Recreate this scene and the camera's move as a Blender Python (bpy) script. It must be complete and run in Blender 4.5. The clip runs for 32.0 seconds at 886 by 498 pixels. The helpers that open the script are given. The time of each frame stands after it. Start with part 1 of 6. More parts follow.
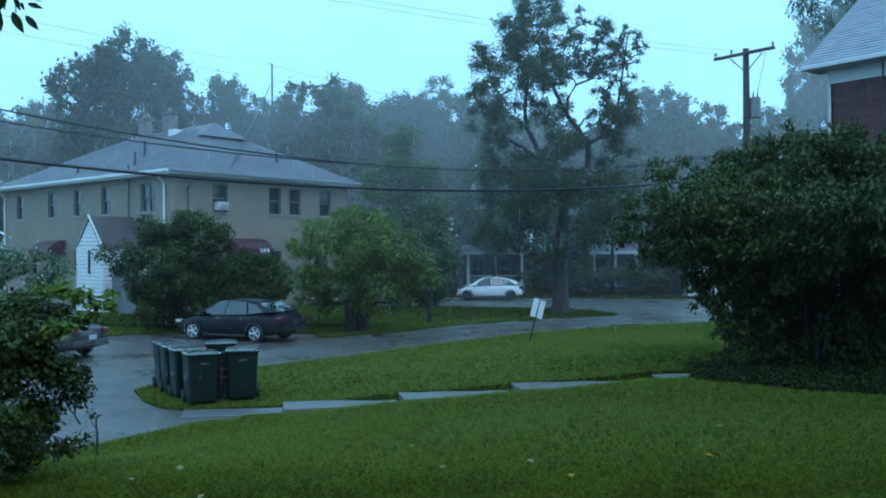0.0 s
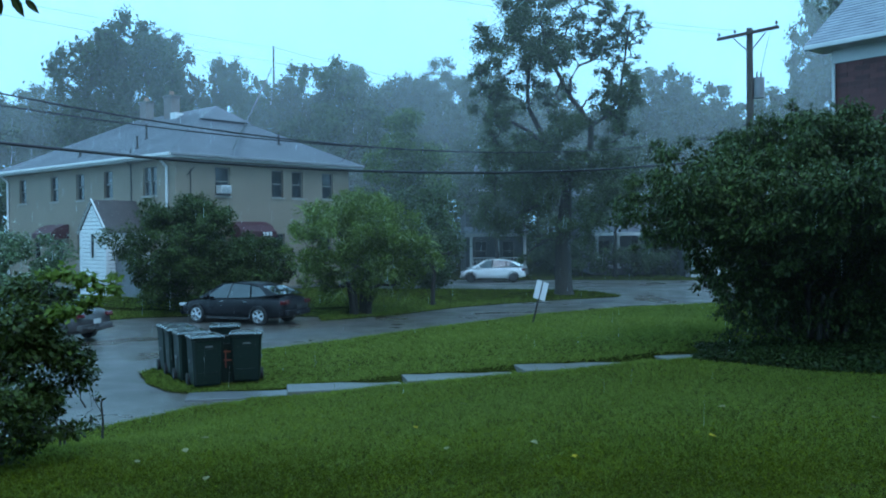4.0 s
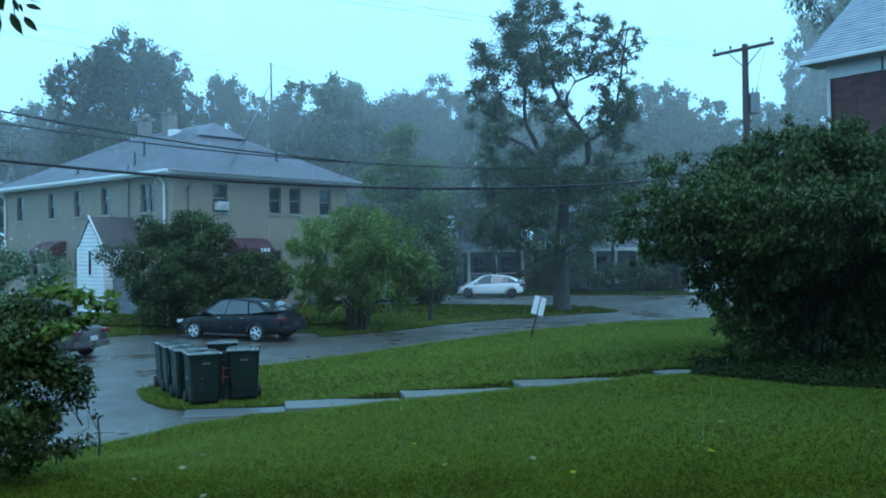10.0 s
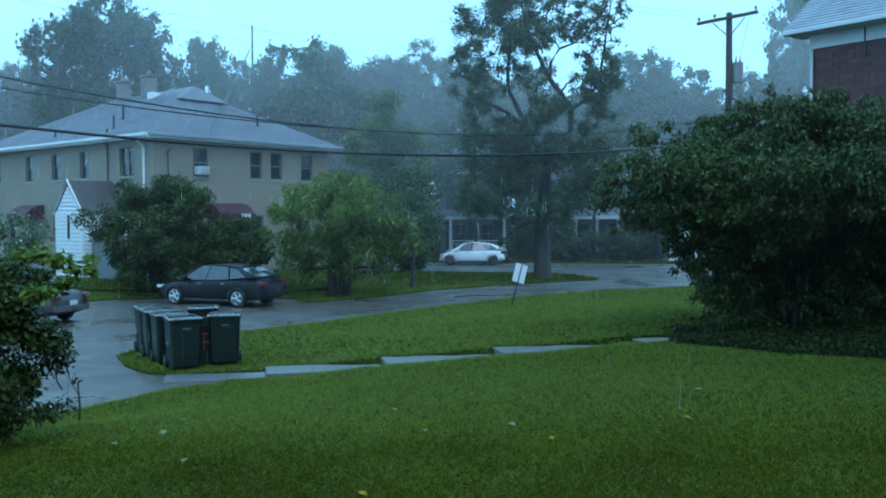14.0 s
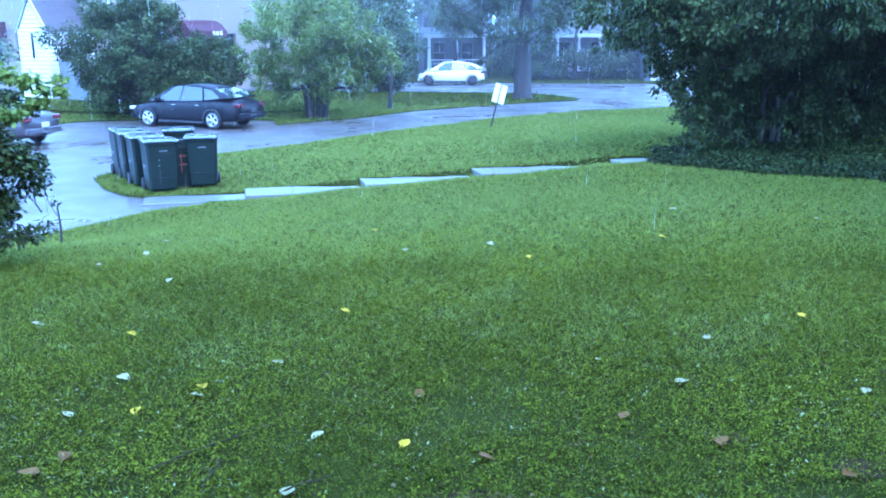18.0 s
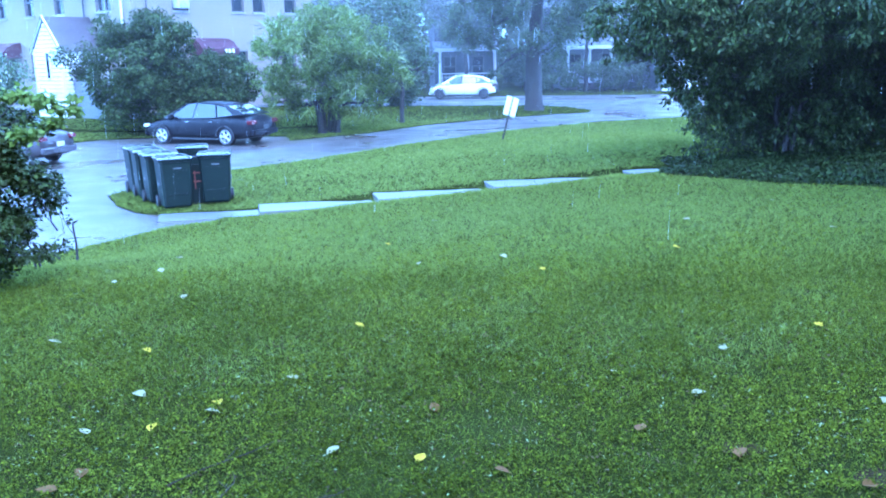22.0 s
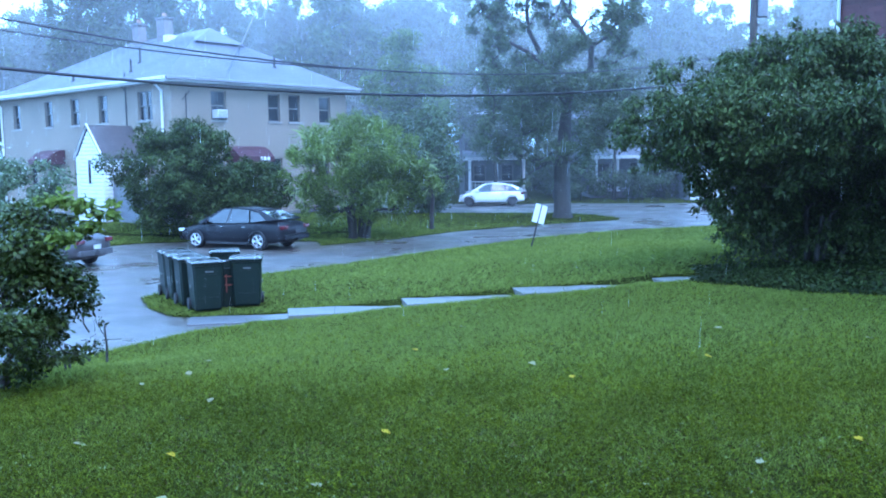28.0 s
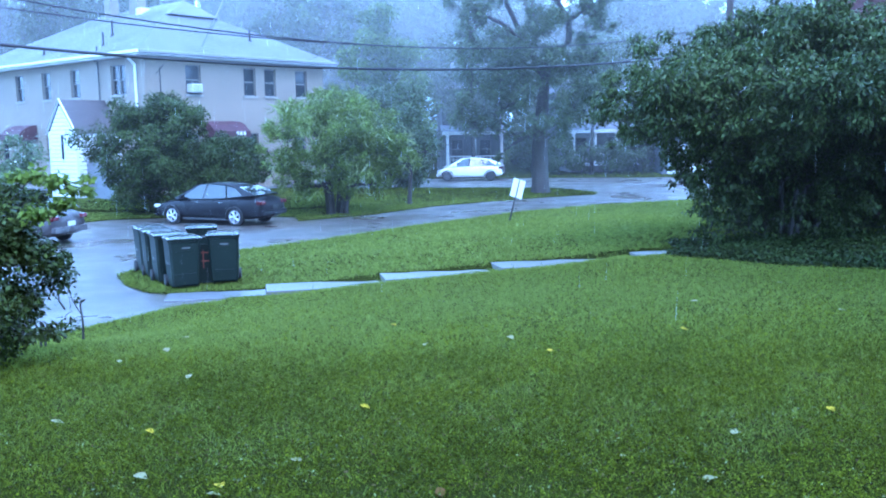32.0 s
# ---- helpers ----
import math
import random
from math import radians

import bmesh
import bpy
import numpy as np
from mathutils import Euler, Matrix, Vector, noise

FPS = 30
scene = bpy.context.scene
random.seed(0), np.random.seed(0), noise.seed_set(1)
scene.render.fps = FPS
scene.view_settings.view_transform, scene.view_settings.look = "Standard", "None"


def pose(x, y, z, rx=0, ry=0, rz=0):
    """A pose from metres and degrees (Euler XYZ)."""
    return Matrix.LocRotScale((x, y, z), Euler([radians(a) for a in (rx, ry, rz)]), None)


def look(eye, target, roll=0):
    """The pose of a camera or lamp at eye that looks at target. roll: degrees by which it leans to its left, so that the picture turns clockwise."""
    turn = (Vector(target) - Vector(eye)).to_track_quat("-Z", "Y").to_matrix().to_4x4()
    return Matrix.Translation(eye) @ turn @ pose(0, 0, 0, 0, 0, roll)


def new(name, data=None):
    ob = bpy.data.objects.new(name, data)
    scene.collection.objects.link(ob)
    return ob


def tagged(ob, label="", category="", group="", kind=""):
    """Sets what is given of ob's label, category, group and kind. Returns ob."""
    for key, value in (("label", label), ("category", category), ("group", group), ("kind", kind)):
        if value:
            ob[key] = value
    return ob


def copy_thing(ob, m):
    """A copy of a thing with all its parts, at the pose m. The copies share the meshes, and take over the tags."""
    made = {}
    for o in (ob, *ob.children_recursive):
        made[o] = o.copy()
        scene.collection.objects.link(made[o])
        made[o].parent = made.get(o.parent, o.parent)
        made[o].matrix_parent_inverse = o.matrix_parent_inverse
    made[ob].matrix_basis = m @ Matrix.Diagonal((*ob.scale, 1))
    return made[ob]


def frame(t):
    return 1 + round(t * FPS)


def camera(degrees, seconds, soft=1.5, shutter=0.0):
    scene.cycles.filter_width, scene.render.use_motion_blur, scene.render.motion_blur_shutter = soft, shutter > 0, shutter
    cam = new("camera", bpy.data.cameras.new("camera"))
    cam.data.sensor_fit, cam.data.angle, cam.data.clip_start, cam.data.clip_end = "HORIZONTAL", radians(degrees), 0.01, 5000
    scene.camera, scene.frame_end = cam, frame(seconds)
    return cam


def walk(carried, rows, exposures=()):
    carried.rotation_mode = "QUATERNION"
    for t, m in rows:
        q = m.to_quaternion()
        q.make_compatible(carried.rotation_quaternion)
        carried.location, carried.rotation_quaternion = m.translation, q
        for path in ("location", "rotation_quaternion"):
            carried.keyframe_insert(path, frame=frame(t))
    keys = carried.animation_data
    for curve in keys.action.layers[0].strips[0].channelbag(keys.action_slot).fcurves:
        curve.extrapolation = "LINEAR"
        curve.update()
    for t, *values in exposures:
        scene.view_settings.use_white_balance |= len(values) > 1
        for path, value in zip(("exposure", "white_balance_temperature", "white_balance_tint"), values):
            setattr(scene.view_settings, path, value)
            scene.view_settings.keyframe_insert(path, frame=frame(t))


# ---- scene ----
cam = camera(53.43, 32.0, soft=1.9)
EYE = (0.0, 0.0, 3.15)
# seconds, tilt, lean, turn of a camera held in one spot
PATH = [
    (0.0, 90.20, 0.20, -0.00),
    (0.5, 89.85, 0.12, 0.17),
    (1.0, 89.68, 0.21, 0.37),
    (1.5, 89.35, 0.16, 0.36),
    (2.0, 89.80, 0.09, 0.50),
    (2.5, 89.54, 0.24, 0.55),
    (3.0, 89.27, 0.38, 0.46),
    (3.5, 89.14, 0.52, 0.21),
    (5.5, 88.91, 0.29, 0.13),
    (6.0, 89.17, 0.19, -0.06),
    (6.5, 89.19, 0.17, -0.09),
    (7.0, 89.39, 0.16, -0.65),
    (7.5, 89.53, 0.38, -0.49),
    (8.0, 89.83, 0.23, 0.12),
    (8.5, 89.83, -0.15, 0.37),
    (9.0, 89.88, 0.17, 0.35),
    (9.5, 90.17, 0.36, -0.15),
    (10.0, 90.07, 0.65, 0.03),
    (10.5, 90.01, 0.42, 0.45),
    (11.0, 89.91, 0.78, 0.30),
    (11.5, 90.17, 0.58, 0.40),
    (12.0, 89.95, 0.55, 0.16),
    (12.5, 89.76, 0.29, -0.41),
    (13.0, 89.66, 0.15, -0.51),
    (13.5, 88.37, 0.27, -1.02),
    (15.5, 87.33, 0.09, -1.26),
    (16.0, 85.08, 0.20, -1.69),
    (16.5, 82.50, 0.18, -2.35),
    (17.0, 80.35, 0.44, -2.57),
    (17.5, 77.98, 0.32, -2.45),
    (18.0, 76.33, 0.17, -2.52),
    (18.5, 75.61, 0.44, -2.34),
    (19.0, 74.88, 0.70, -2.17),
    (19.5, 74.58, 1.16, -2.33),
    (20.0, 74.45, 1.16, -2.61),
    (20.5, 75.76, 1.19, -2.19),
    (21.0, 75.96, 1.26, -1.96),
    (21.5, 76.20, 1.19, -1.93),
    (22.0, 77.20, 1.06, -1.84),
    (22.5, 78.93, 0.92, -1.57),
    (23.0, 81.25, 1.04, -1.31),
    (23.5, 82.38, 0.79, -1.17),
    (24.0, 83.83, 0.60, -0.84),
    (24.5, 83.87, 0.50, -0.75),
    (25.0, 84.12, 0.54, -0.59),
    (25.5, 84.76, 0.47, -0.58),
    (27.5, 84.60, 0.52, 0.12),
    (28.0, 84.11, 0.77, 0.09),
    (28.5, 83.33, 1.06, -0.98),
    (29.0, 82.70, 1.24, -1.00),
    (29.5, 82.43, 1.50, -0.66),
    (30.0, 82.44, 1.36, -0.66),
    (30.5, 82.99, 1.29, -0.55),
    (31.0, 82.67, 1.13, -1.58),
    (31.5, 82.56, 1.24, -1.56),
    (32.0, 82.46, 0.86, -1.35),
]
EXPOSURES = [(0.0, 0.42, 5580, 24), (3.0, 0.46, 5580, 24), (6.0, 0.62, 5520, 22), (13.0, 0.62, 5520, 22), (15.5, 1.0, 5500, 30), (16.5, 1.95, 5250, 42), (17.0, 2.45, 5000, 48), (17.5, 2.7, 4850, 52), (19.0, 2.75, 4700, 55), (20.0, 2.78, 4700, 55),
             (22.0, 2.84, 4700, 55), (24.0, 2.42, 4800, 55), (25.5, 2.38, 4900, 52), (28.0, 2.0, 5080, 47), (30.0, 2.24, 5030, 49), (32.0, 2.3, 5020, 50)]
walk(cam, [(t, pose(*EYE, rx, ry, rz)) for t, rx, ry, rz in PATH], EXPOSURES)

# ---- world and light: an overcast, rainy sky ----
world = bpy.data.worlds.new("overcast_sky")
scene.world = world
world.use_nodes = True
wn, wl = world.node_tree.nodes, world.node_tree.links
wn.clear()
sky = wn.new("ShaderNodeTexSky")
sky.sky_type, sky.sun_disc = "NISHITA", False
sky.sun_elevation, sky.sun_rotation = radians(38), radians(150)
sky.air_density, sky.dust_density = 1.0, 4.0
cloud = wn.new("ShaderNodeMix")
cloud.data_type = "RGBA"
cloud.inputs[0].default_value = 0.95
cloud.inputs[7].default_value = (4.1, 9.3, 11.4, 1)
bg = wn.new("ShaderNodeBackground")
bg.inputs["Strength"].default_value = 0.10
wout = wn.new("ShaderNodeOutputWorld")
wl.new(sky.outputs[0], cloud.inputs[6])
wl.new(cloud.outputs[2], bg.inputs["Color"])
wl.new(bg.outputs[0], wout.inputs["Surface"])
sun = new("sun", bpy.data.lights.new("sun", "SUN"))
sun.data.energy, sun.data.angle, sun.data.color = 0.6, radians(40), (0.82, 0.96, 1.0)
sun.matrix_world = look((0, 0, 40), (-10, 25, 0))


# ---- materials ----
def mat(name, base, rough=0.6, var=0.25, scale=3.0, fine=40.0, bump=0.2, metal=0.0, spec=0.5, tint=None,
        island=0.0, objrand=0.0, coat=0.0, transl=0.0, streak=None, dist=0.01, sheen=0.0, spread=0.12):
    """A surface with colour that varies at two scales, fine relief and a gloss that varies."""
    m = bpy.data.materials.new(name)
    m.use_nodes = True
    n, l = m.node_tree.nodes, m.node_tree.links
    b = n["Principled BSDF"]
    tc = n.new("ShaderNodeTexCoord")
    src = tc.outputs["Object"]
    if streak:
        mp = n.new("ShaderNodeMapping")
        mp.inputs["Scale"].default_value = streak
        l.new(src, mp.inputs["Vector"])
        src = mp.outputs[0]
    big = n.new("ShaderNodeTexNoise")
    big.inputs["Scale"].default_value, big.inputs["Detail"].default_value = scale, 6
    small = n.new("ShaderNodeTexNoise")
    small.inputs["Scale"].default_value, small.inputs["Detail"].default_value = fine, 4
    l.new(src, big.inputs["Vector"]), l.new(src, small.inputs["Vector"])
    other = tint or tuple(c * 0.55 for c in base)
    mix = n.new("ShaderNodeMix")
    mix.data_type = "RGBA"
    mix.inputs[6].default_value, mix.inputs[7].default_value = (*base, 1), (*other, 1)
    ramp = n.new("ShaderNodeMapRange")
    ramp.inputs["From Min"].default_value, ramp.inputs["From Max"].default_value = 0.35, 0.7
    ramp.inputs["To Max"].default_value = min(1.0, var * 2.2)
    l.new(big.outputs["Fac"], ramp.inputs["Value"]), l.new(ramp.outputs[0], mix.inputs[0])
    hsv = n.new("ShaderNodeHueSaturation")
    l.new(mix.outputs[2], hsv.inputs["Color"])
    val = n.new("ShaderNodeMapRange")
    val.inputs["To Min"].default_value, val.inputs["To Max"].default_value = 1 - var, 1 + var
    l.new(small.outputs["Fac"], val.inputs["Value"])
    last = val.outputs[0]
    for amount, kind in ((island, "ShaderNodeNewGeometry"), (objrand, "ShaderNodeObjectInfo")):
        if amount:
            g = n.new(kind)
            r = n.new("ShaderNodeMapRange")
            r.inputs["To Min"].default_value, r.inputs["To Max"].default_value = 1 - amount, 1 + amount
            l.new(g.outputs["Random Per Island" if kind == "ShaderNodeNewGeometry" else "Random"], r.inputs["Value"])
            x = n.new("ShaderNodeMath")
            x.operation = "MULTIPLY"
            l.new(last, x.inputs[0]), l.new(r.outputs[0], x.inputs[1])
            last = x.outputs[0]
    l.new(last, hsv.inputs["Value"])
    l.new(hsv.outputs[0], b.inputs["Base Color"])
    rr = n.new("ShaderNodeMapRange")
    rr.inputs["To Min"].default_value, rr.inputs["To Max"].default_value = max(0.02, rough - spread), min(1, rough + spread)
    rr.inputs["From Min"].default_value, rr.inputs["From Max"].default_value = (0.0, 1.0) if spread < 0.2 else (0.35, 0.65)
    l.new(big.outputs["Fac"], rr.inputs["Value"]), l.new(rr.outputs[0], b.inputs["Roughness"])
    b.inputs["Metallic"].default_value = metal
    b.inputs["Specular IOR Level"].default_value = spec
    b.inputs["Sheen Weight"].default_value, b.inputs["Sheen Roughness"].default_value = sheen, 0.4
    b.inputs["Coat Weight"].default_value, b.inputs["Coat Roughness"].default_value = coat, 0.15
    if bump:
        bp = n.new("ShaderNodeBump")
        bp.inputs["Strength"].default_value, bp.inputs["Distance"].default_value = bump, dist
        l.new(small.outputs["Fac"], bp.inputs["Height"]), l.new(bp.outputs[0], b.inputs["Normal"])
    if transl:
        tr = n.new("ShaderNodeBsdfTranslucent")
        l.new(hsv.outputs[0], tr.inputs["Color"])
        ms = n.new("ShaderNodeMixShader")
        ms.inputs[0].default_value = transl
        l.new(b.outputs[0], ms.inputs[1]), l.new(tr.outputs[0], ms.inputs[2])
        l.new(ms.outputs[0], n["Material Output"].inputs["Surface"])
    return m


def glass(name, base=(0.02, 0.025, 0.03), rough=0.05, spec=0.5):
    m = bpy.data.materials.new(name)
    m.use_nodes = True
    b = m.node_tree.nodes["Principled BSDF"]
    b.inputs["Base Color"].default_value = (*base, 1)
    b.inputs["Roughness"].default_value = rough
    b.inputs["Specular IOR Level"].default_value = spec
    return m


def leafmat(name, base, tint, rough=0.35, transl=0.25, island=0.45, spec=0.5, coat=0.0, sheen=0.0, var=0.3):
    return mat(name, base, rough, var, 0.6, 9.0, 0, 0, spec, tint, island=island, transl=transl, coat=coat, sheen=sheen)


M = dict(
    lawn=mat("lawn_thatch", (0.027, 0.032, 0.006), 0.85, 0.35, 0.6, 30, 0.6, tint=(0.017, 0.019, 0.005), dist=0.03, spec=0.0),
    asphalt=mat("wet_asphalt", (0.096, 0.080, 0.066), 0.42, 0.35, 0.35, 60, 0.35, tint=(0.045, 0.042, 0.040), spec=0.7, coat=0.15, spread=0.2),
    concrete=mat("wet_concrete", (0.135, 0.13, 0.12), 0.35, 0.3, 1.2, 35, 0.3, tint=(0.11, 0.11, 0.10)),
    concrete_dark=mat("soaked_concrete", (0.12, 0.12, 0.12), 0.4, 0.3, 1.2, 35, 0.2, tint=(0.09, 0.09, 0.09), spec=0.8),
    stone=mat("sill_stone", (0.30, 0.28, 0.25), 0.6, 0.2, 2, 30, 0.1),
    brick_tan=mat("tan_brick", (0.245, 0.195, 0.145), 0.7, 0.16, 0.5, 18, 0.2, tint=(0.19, 0.157, 0.122)),
    shingle=mat("grey_shingle", (0.145, 0.146, 0.165), 0.5, 0.25, 0.5, 14, 0.4, tint=(0.105, 0.107, 0.123), spec=0.25),
    shingle_var=mat("mixed_grey_shingle", (0.30, 0.31, 0.34), 0.4, 0.35, 2.2, 9, 0.4, tint=(0.16, 0.17, 0.2), streak=(1, 3, 3)),
    shingle_dark=mat("dark_brown_shingle", (0.085, 0.07, 0.07), 0.5, 0.2, 0.8, 14, 0.4),
    chimney=mat("chimney_brick", (0.20, 0.18, 0.17), 0.7, 0.25, 3, 16, 0.3, tint=(0.16, 0.12, 0.11)),
    flue=mat("clay_flue", (0.32, 0.2, 0.14), 0.7, 0.2, 3, 30, 0.1),
    white=mat("white_paint", (0.66, 0.66, 0.65), 0.5, 0.12, 1.0, 30, 0.05, tint=(0.54, 0.55, 0.54)),
    trim_grey=mat("weathered_white_trim", (0.55, 0.56, 0.56), 0.5, 0.15, 1.5, 30, 0.1, tint=(0.42, 0.43, 0.43)),
    siding_shaded=mat("shade_darkened_siding", (0.06, 0.065, 0.07), 0.5, 0.12, 0.8, 20, 0.1, streak=(1, 1, 9)),
    siding_grey=mat("grey_siding", (0.15, 0.158, 0.17), 0.5, 0.12, 0.8, 20, 0.1, streak=(1, 1, 9)),
    gutter=mat("grey_metal", (0.22, 0.22, 0.23), 0.4, 0.15, 2, 30, 0.05),
    sash=mat("beige_sash_paint", (0.13, 0.125, 0.11), 0.5, 0.15, 2, 30, 0.05),
    plate=mat("pale_plate", (0.5, 0.5, 0.5), 0.4, 0.1, 5, 30, 0),
    siding_dark=mat("dark_siding_and_lap_shade", (0.10, 0.11, 0.12), 0.5, 0.12, 0.8, 20, 0.1, streak=(1, 1, 9)),
    dark=mat("dark_paint_and_room_shade", (0.03, 0.03, 0.032), 0.5, 0.2, 3, 40, 0.1),
    pane=glass("window_glass"),
    car_glass=glass("car_glass", (0.02, 0.026, 0.03), 0.04, 1.0),
    awning=mat("dark_red_canvas", (0.07, 0.014, 0.022), 0.6, 0.2, 3, 60, 0.1),
    red_brick=mat("red_brick", (0.10, 0.026, 0.026), 0.6, 0.2, 0.7, 20, 0.3, tint=(0.065, 0.02, 0.02), objrand=0.3),
    bark=mat("wet_bark", (0.036, 0.03, 0.024), 0.65, 0.35, 3, 30, 0.8, streak=(6, 6, 1), dist=0.03),
    wood=mat("pole_wood", (0.06, 0.045, 0.035), 0.7, 0.3, 2, 30, 0.4, streak=(8, 8, 1)),
    twig=mat("grey_twig", (0.05, 0.04, 0.025), 0.8, 0.3, 6, 60, 0.2, spec=0.05),
    bin=mat("dark_green_plastic", (0.010, 0.019, 0.015), 0.45, 0.2, 2, 60, 0.1, spec=0.25),
    bin_lid=mat("wet_green_lid", (0.03, 0.034, 0.035), 0.28, 0.3, 4, 30, 0.3, spec=1.0, coat=0.8),
    bin_mark=mat("pale_moulding", (0.12, 0.13, 0.13), 0.5, 0.2, 5, 40, 0),
    orange=mat("orange_spray_paint", (0.26, 0.06, 0.035), 0.6, 0.3, 9, 60, 0),
    mud=mat("wet_mud", (0.040, 0.025, 0.012), 0.8, 0.4, 9, 50, 0.9, spec=0.03, dist=0.03),
    sign=mat("white_enamel", (0.75, 0.78, 0.8), 0.4, 0.1, 3, 40, 0),
    post=mat("dark_steel_post", (0.035, 0.035, 0.035), 0.5, 0.2, 5, 40, 0.1, metal=0.4),
    chrome=mat("chrome", (0.6, 0.6, 0.6), 0.15, 0.05, 5, 40, 0, metal=1.0),
    rim=mat("alloy_rim", (0.62, 0.63, 0.65), 0.28, 0.1, 5, 40, 0, metal=0.6),
    rubber=mat("black_rubber", (0.02, 0.02, 0.02), 0.7, 0.2, 5, 40, 0.1),
    red_lens=mat("red_lens", (0.10, 0.006, 0.009), 0.15, 0.1, 5, 40, 0, coat=0.5),
    lens=mat("clear_lens", (0.5, 0.52, 0.55), 0.12, 0.1, 5, 40, 0, coat=0.5),
    car_black=mat("black_car_paint", (0.010, 0.010, 0.013), 0.3, 0.1, 2, 60, 0, spec=0.2),
    car_white=mat("white_car_paint", (0.86, 0.86, 0.86), 0.2, 0.05, 2, 60, 0, coat=0.6),
    car_silver=mat("grey_car_paint", (0.065, 0.056, 0.058), 0.3, 0.1, 2, 60, 0, metal=0.3, coat=0.4),
    wire=mat("black_cable", (0.012, 0.012, 0.013), 0.5, 0.1, 5, 40, 0),
    leaf_dark=leafmat("dark_leaf", (0.036, 0.054, 0.012), (0.058, 0.080, 0.017), spec=0.12, transl=0.1),
    leaf_broad=leafmat("broad_leaf", (0.036, 0.056, 0.014), (0.062, 0.090, 0.021), spec=0.15, transl=0.15, island=0.5),
    ivy=leafmat("ivy_leaf", (0.016, 0.028, 0.006), (0.03, 0.046, 0.01), rough=0.35, spec=0.1, transl=0.05, island=0.6),
    leaf_mid=leafmat("mid_leaf", (0.052, 0.082, 0.026), (0.070, 0.105, 0.034), island=0.3, transl=0.35),
    leaf_light=leafmat("light_leaf", (0.11, 0.16, 0.028), (0.16, 0.215, 0.045), spec=0.3, transl=0.4),
    leaf_spray=leafmat("pale_spray_leaf", (0.17, 0.22, 0.07), (0.22, 0.27, 0.10), spec=0.4, transl=0.4),
    leaf_pale=leafmat("pale_leaf", (0.08, 0.13, 0.05), (0.12, 0.17, 0.07)),
    leaf_lime=leafmat("lime_leaf", (0.09, 0.14, 0.032), (0.12, 0.17, 0.04), rough=0.45, spec=0.3, transl=0.4, island=0.25, var=0.2),
    leaf_far=leafmat("far_leaf", (0.08, 0.12, 0.046), (0.105, 0.15, 0.058), rough=0.5, spec=0.3, transl=0.4, island=0.3, var=0.25),
    leaf_far2=leafmat("far_dark_leaf", (0.06, 0.092, 0.04), (0.08, 0.118, 0.05), rough=0.5, spec=0.3, transl=0.4, island=0.3, var=0.25),
    blossom=leafmat("white_blossom", (0.42, 0.45, 0.38), (0.34, 0.38, 0.30)),
    clover=leafmat("clover_leaf", (0.048, 0.060, 0.003), (0.092, 0.11, 0.006), rough=0.5, spec=0.02, island=0.7, var=0.5, transl=0.15),
    clover_lime=leafmat("lime_clover", (0.105, 0.13, 0.005), (0.145, 0.168, 0.008), rough=0.5, spec=0.02, island=0.5, transl=0.2),
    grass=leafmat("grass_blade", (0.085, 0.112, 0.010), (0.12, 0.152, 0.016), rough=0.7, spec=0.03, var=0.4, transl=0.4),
    # the same grass, lightened in colour for the far lawn's haze and sheen
    grass_lightened=leafmat("haze_lightened_blade", (0.150, 0.195, 0.028), (0.186, 0.232, 0.038), rough=0.6, spec=0.12, var=0.22, transl=0.4, island=0.25),
    litter=leafmat("rotting_leaf", (0.10, 0.07, 0.03), (0.05, 0.034, 0.015), rough=0.7, spec=0.03, island=0.6),
    blue=mat("blue_plastic", (0.12, 0.2, 0.5), 0.35, 0.1, 5, 40, 0),
    plaster=mat("plain_painted_wall", (0.3, 0.28, 0.26), 0.8, 0.15, 1, 20, 0.1),
    leaf_young=leafmat("young_leaf", (0.115, 0.175, 0.024), (0.15, 0.21, 0.035), spec=0.15, transl=0.4, island=0.3),
    rim_dark=mat("dull_grey_rim", (0.12, 0.12, 0.125), 0.4, 0.15, 5, 40, 0, metal=0.5),
    weed_glint=leafmat("pale_glint_leaf", (0.13, 0.16, 0.05), (0.18, 0.20, 0.08), rough=0.4, spec=0.15, island=0.5, transl=0.1),
    rain=mat("rain_water", (0.66, 0.76, 0.80), 0.3, 0.03, 1, 5, 0, transl=0.5),
    leaf_yellow=leafmat("yellow_leaf", (0.50, 0.36, 0.02), (0.40, 0.30, 0.03), island=0.1, spec=0.03, rough=0.6),
    leaf_silver=leafmat("leaf_underside", (0.30, 0.285, 0.14), (0.22, 0.205, 0.10), island=0.1, spec=0.05),
    leaf_brown=leafmat("brown_leaf", (0.15, 0.065, 0.02), (0.22, 0.13, 0.045), island=0.1, spec=0.03),
)


# ---- mesh helpers ----
def part(name, bm, material, parent=None, label=""):
    me = bpy.data.meshes.new(name)
    bm.to_mesh(me)
    bm.free()
    me.materials.append(material)
    ob = new(name, me)
    if parent is not None:
        ob.parent = parent
    if label:
        ob["label"] = label
    return ob


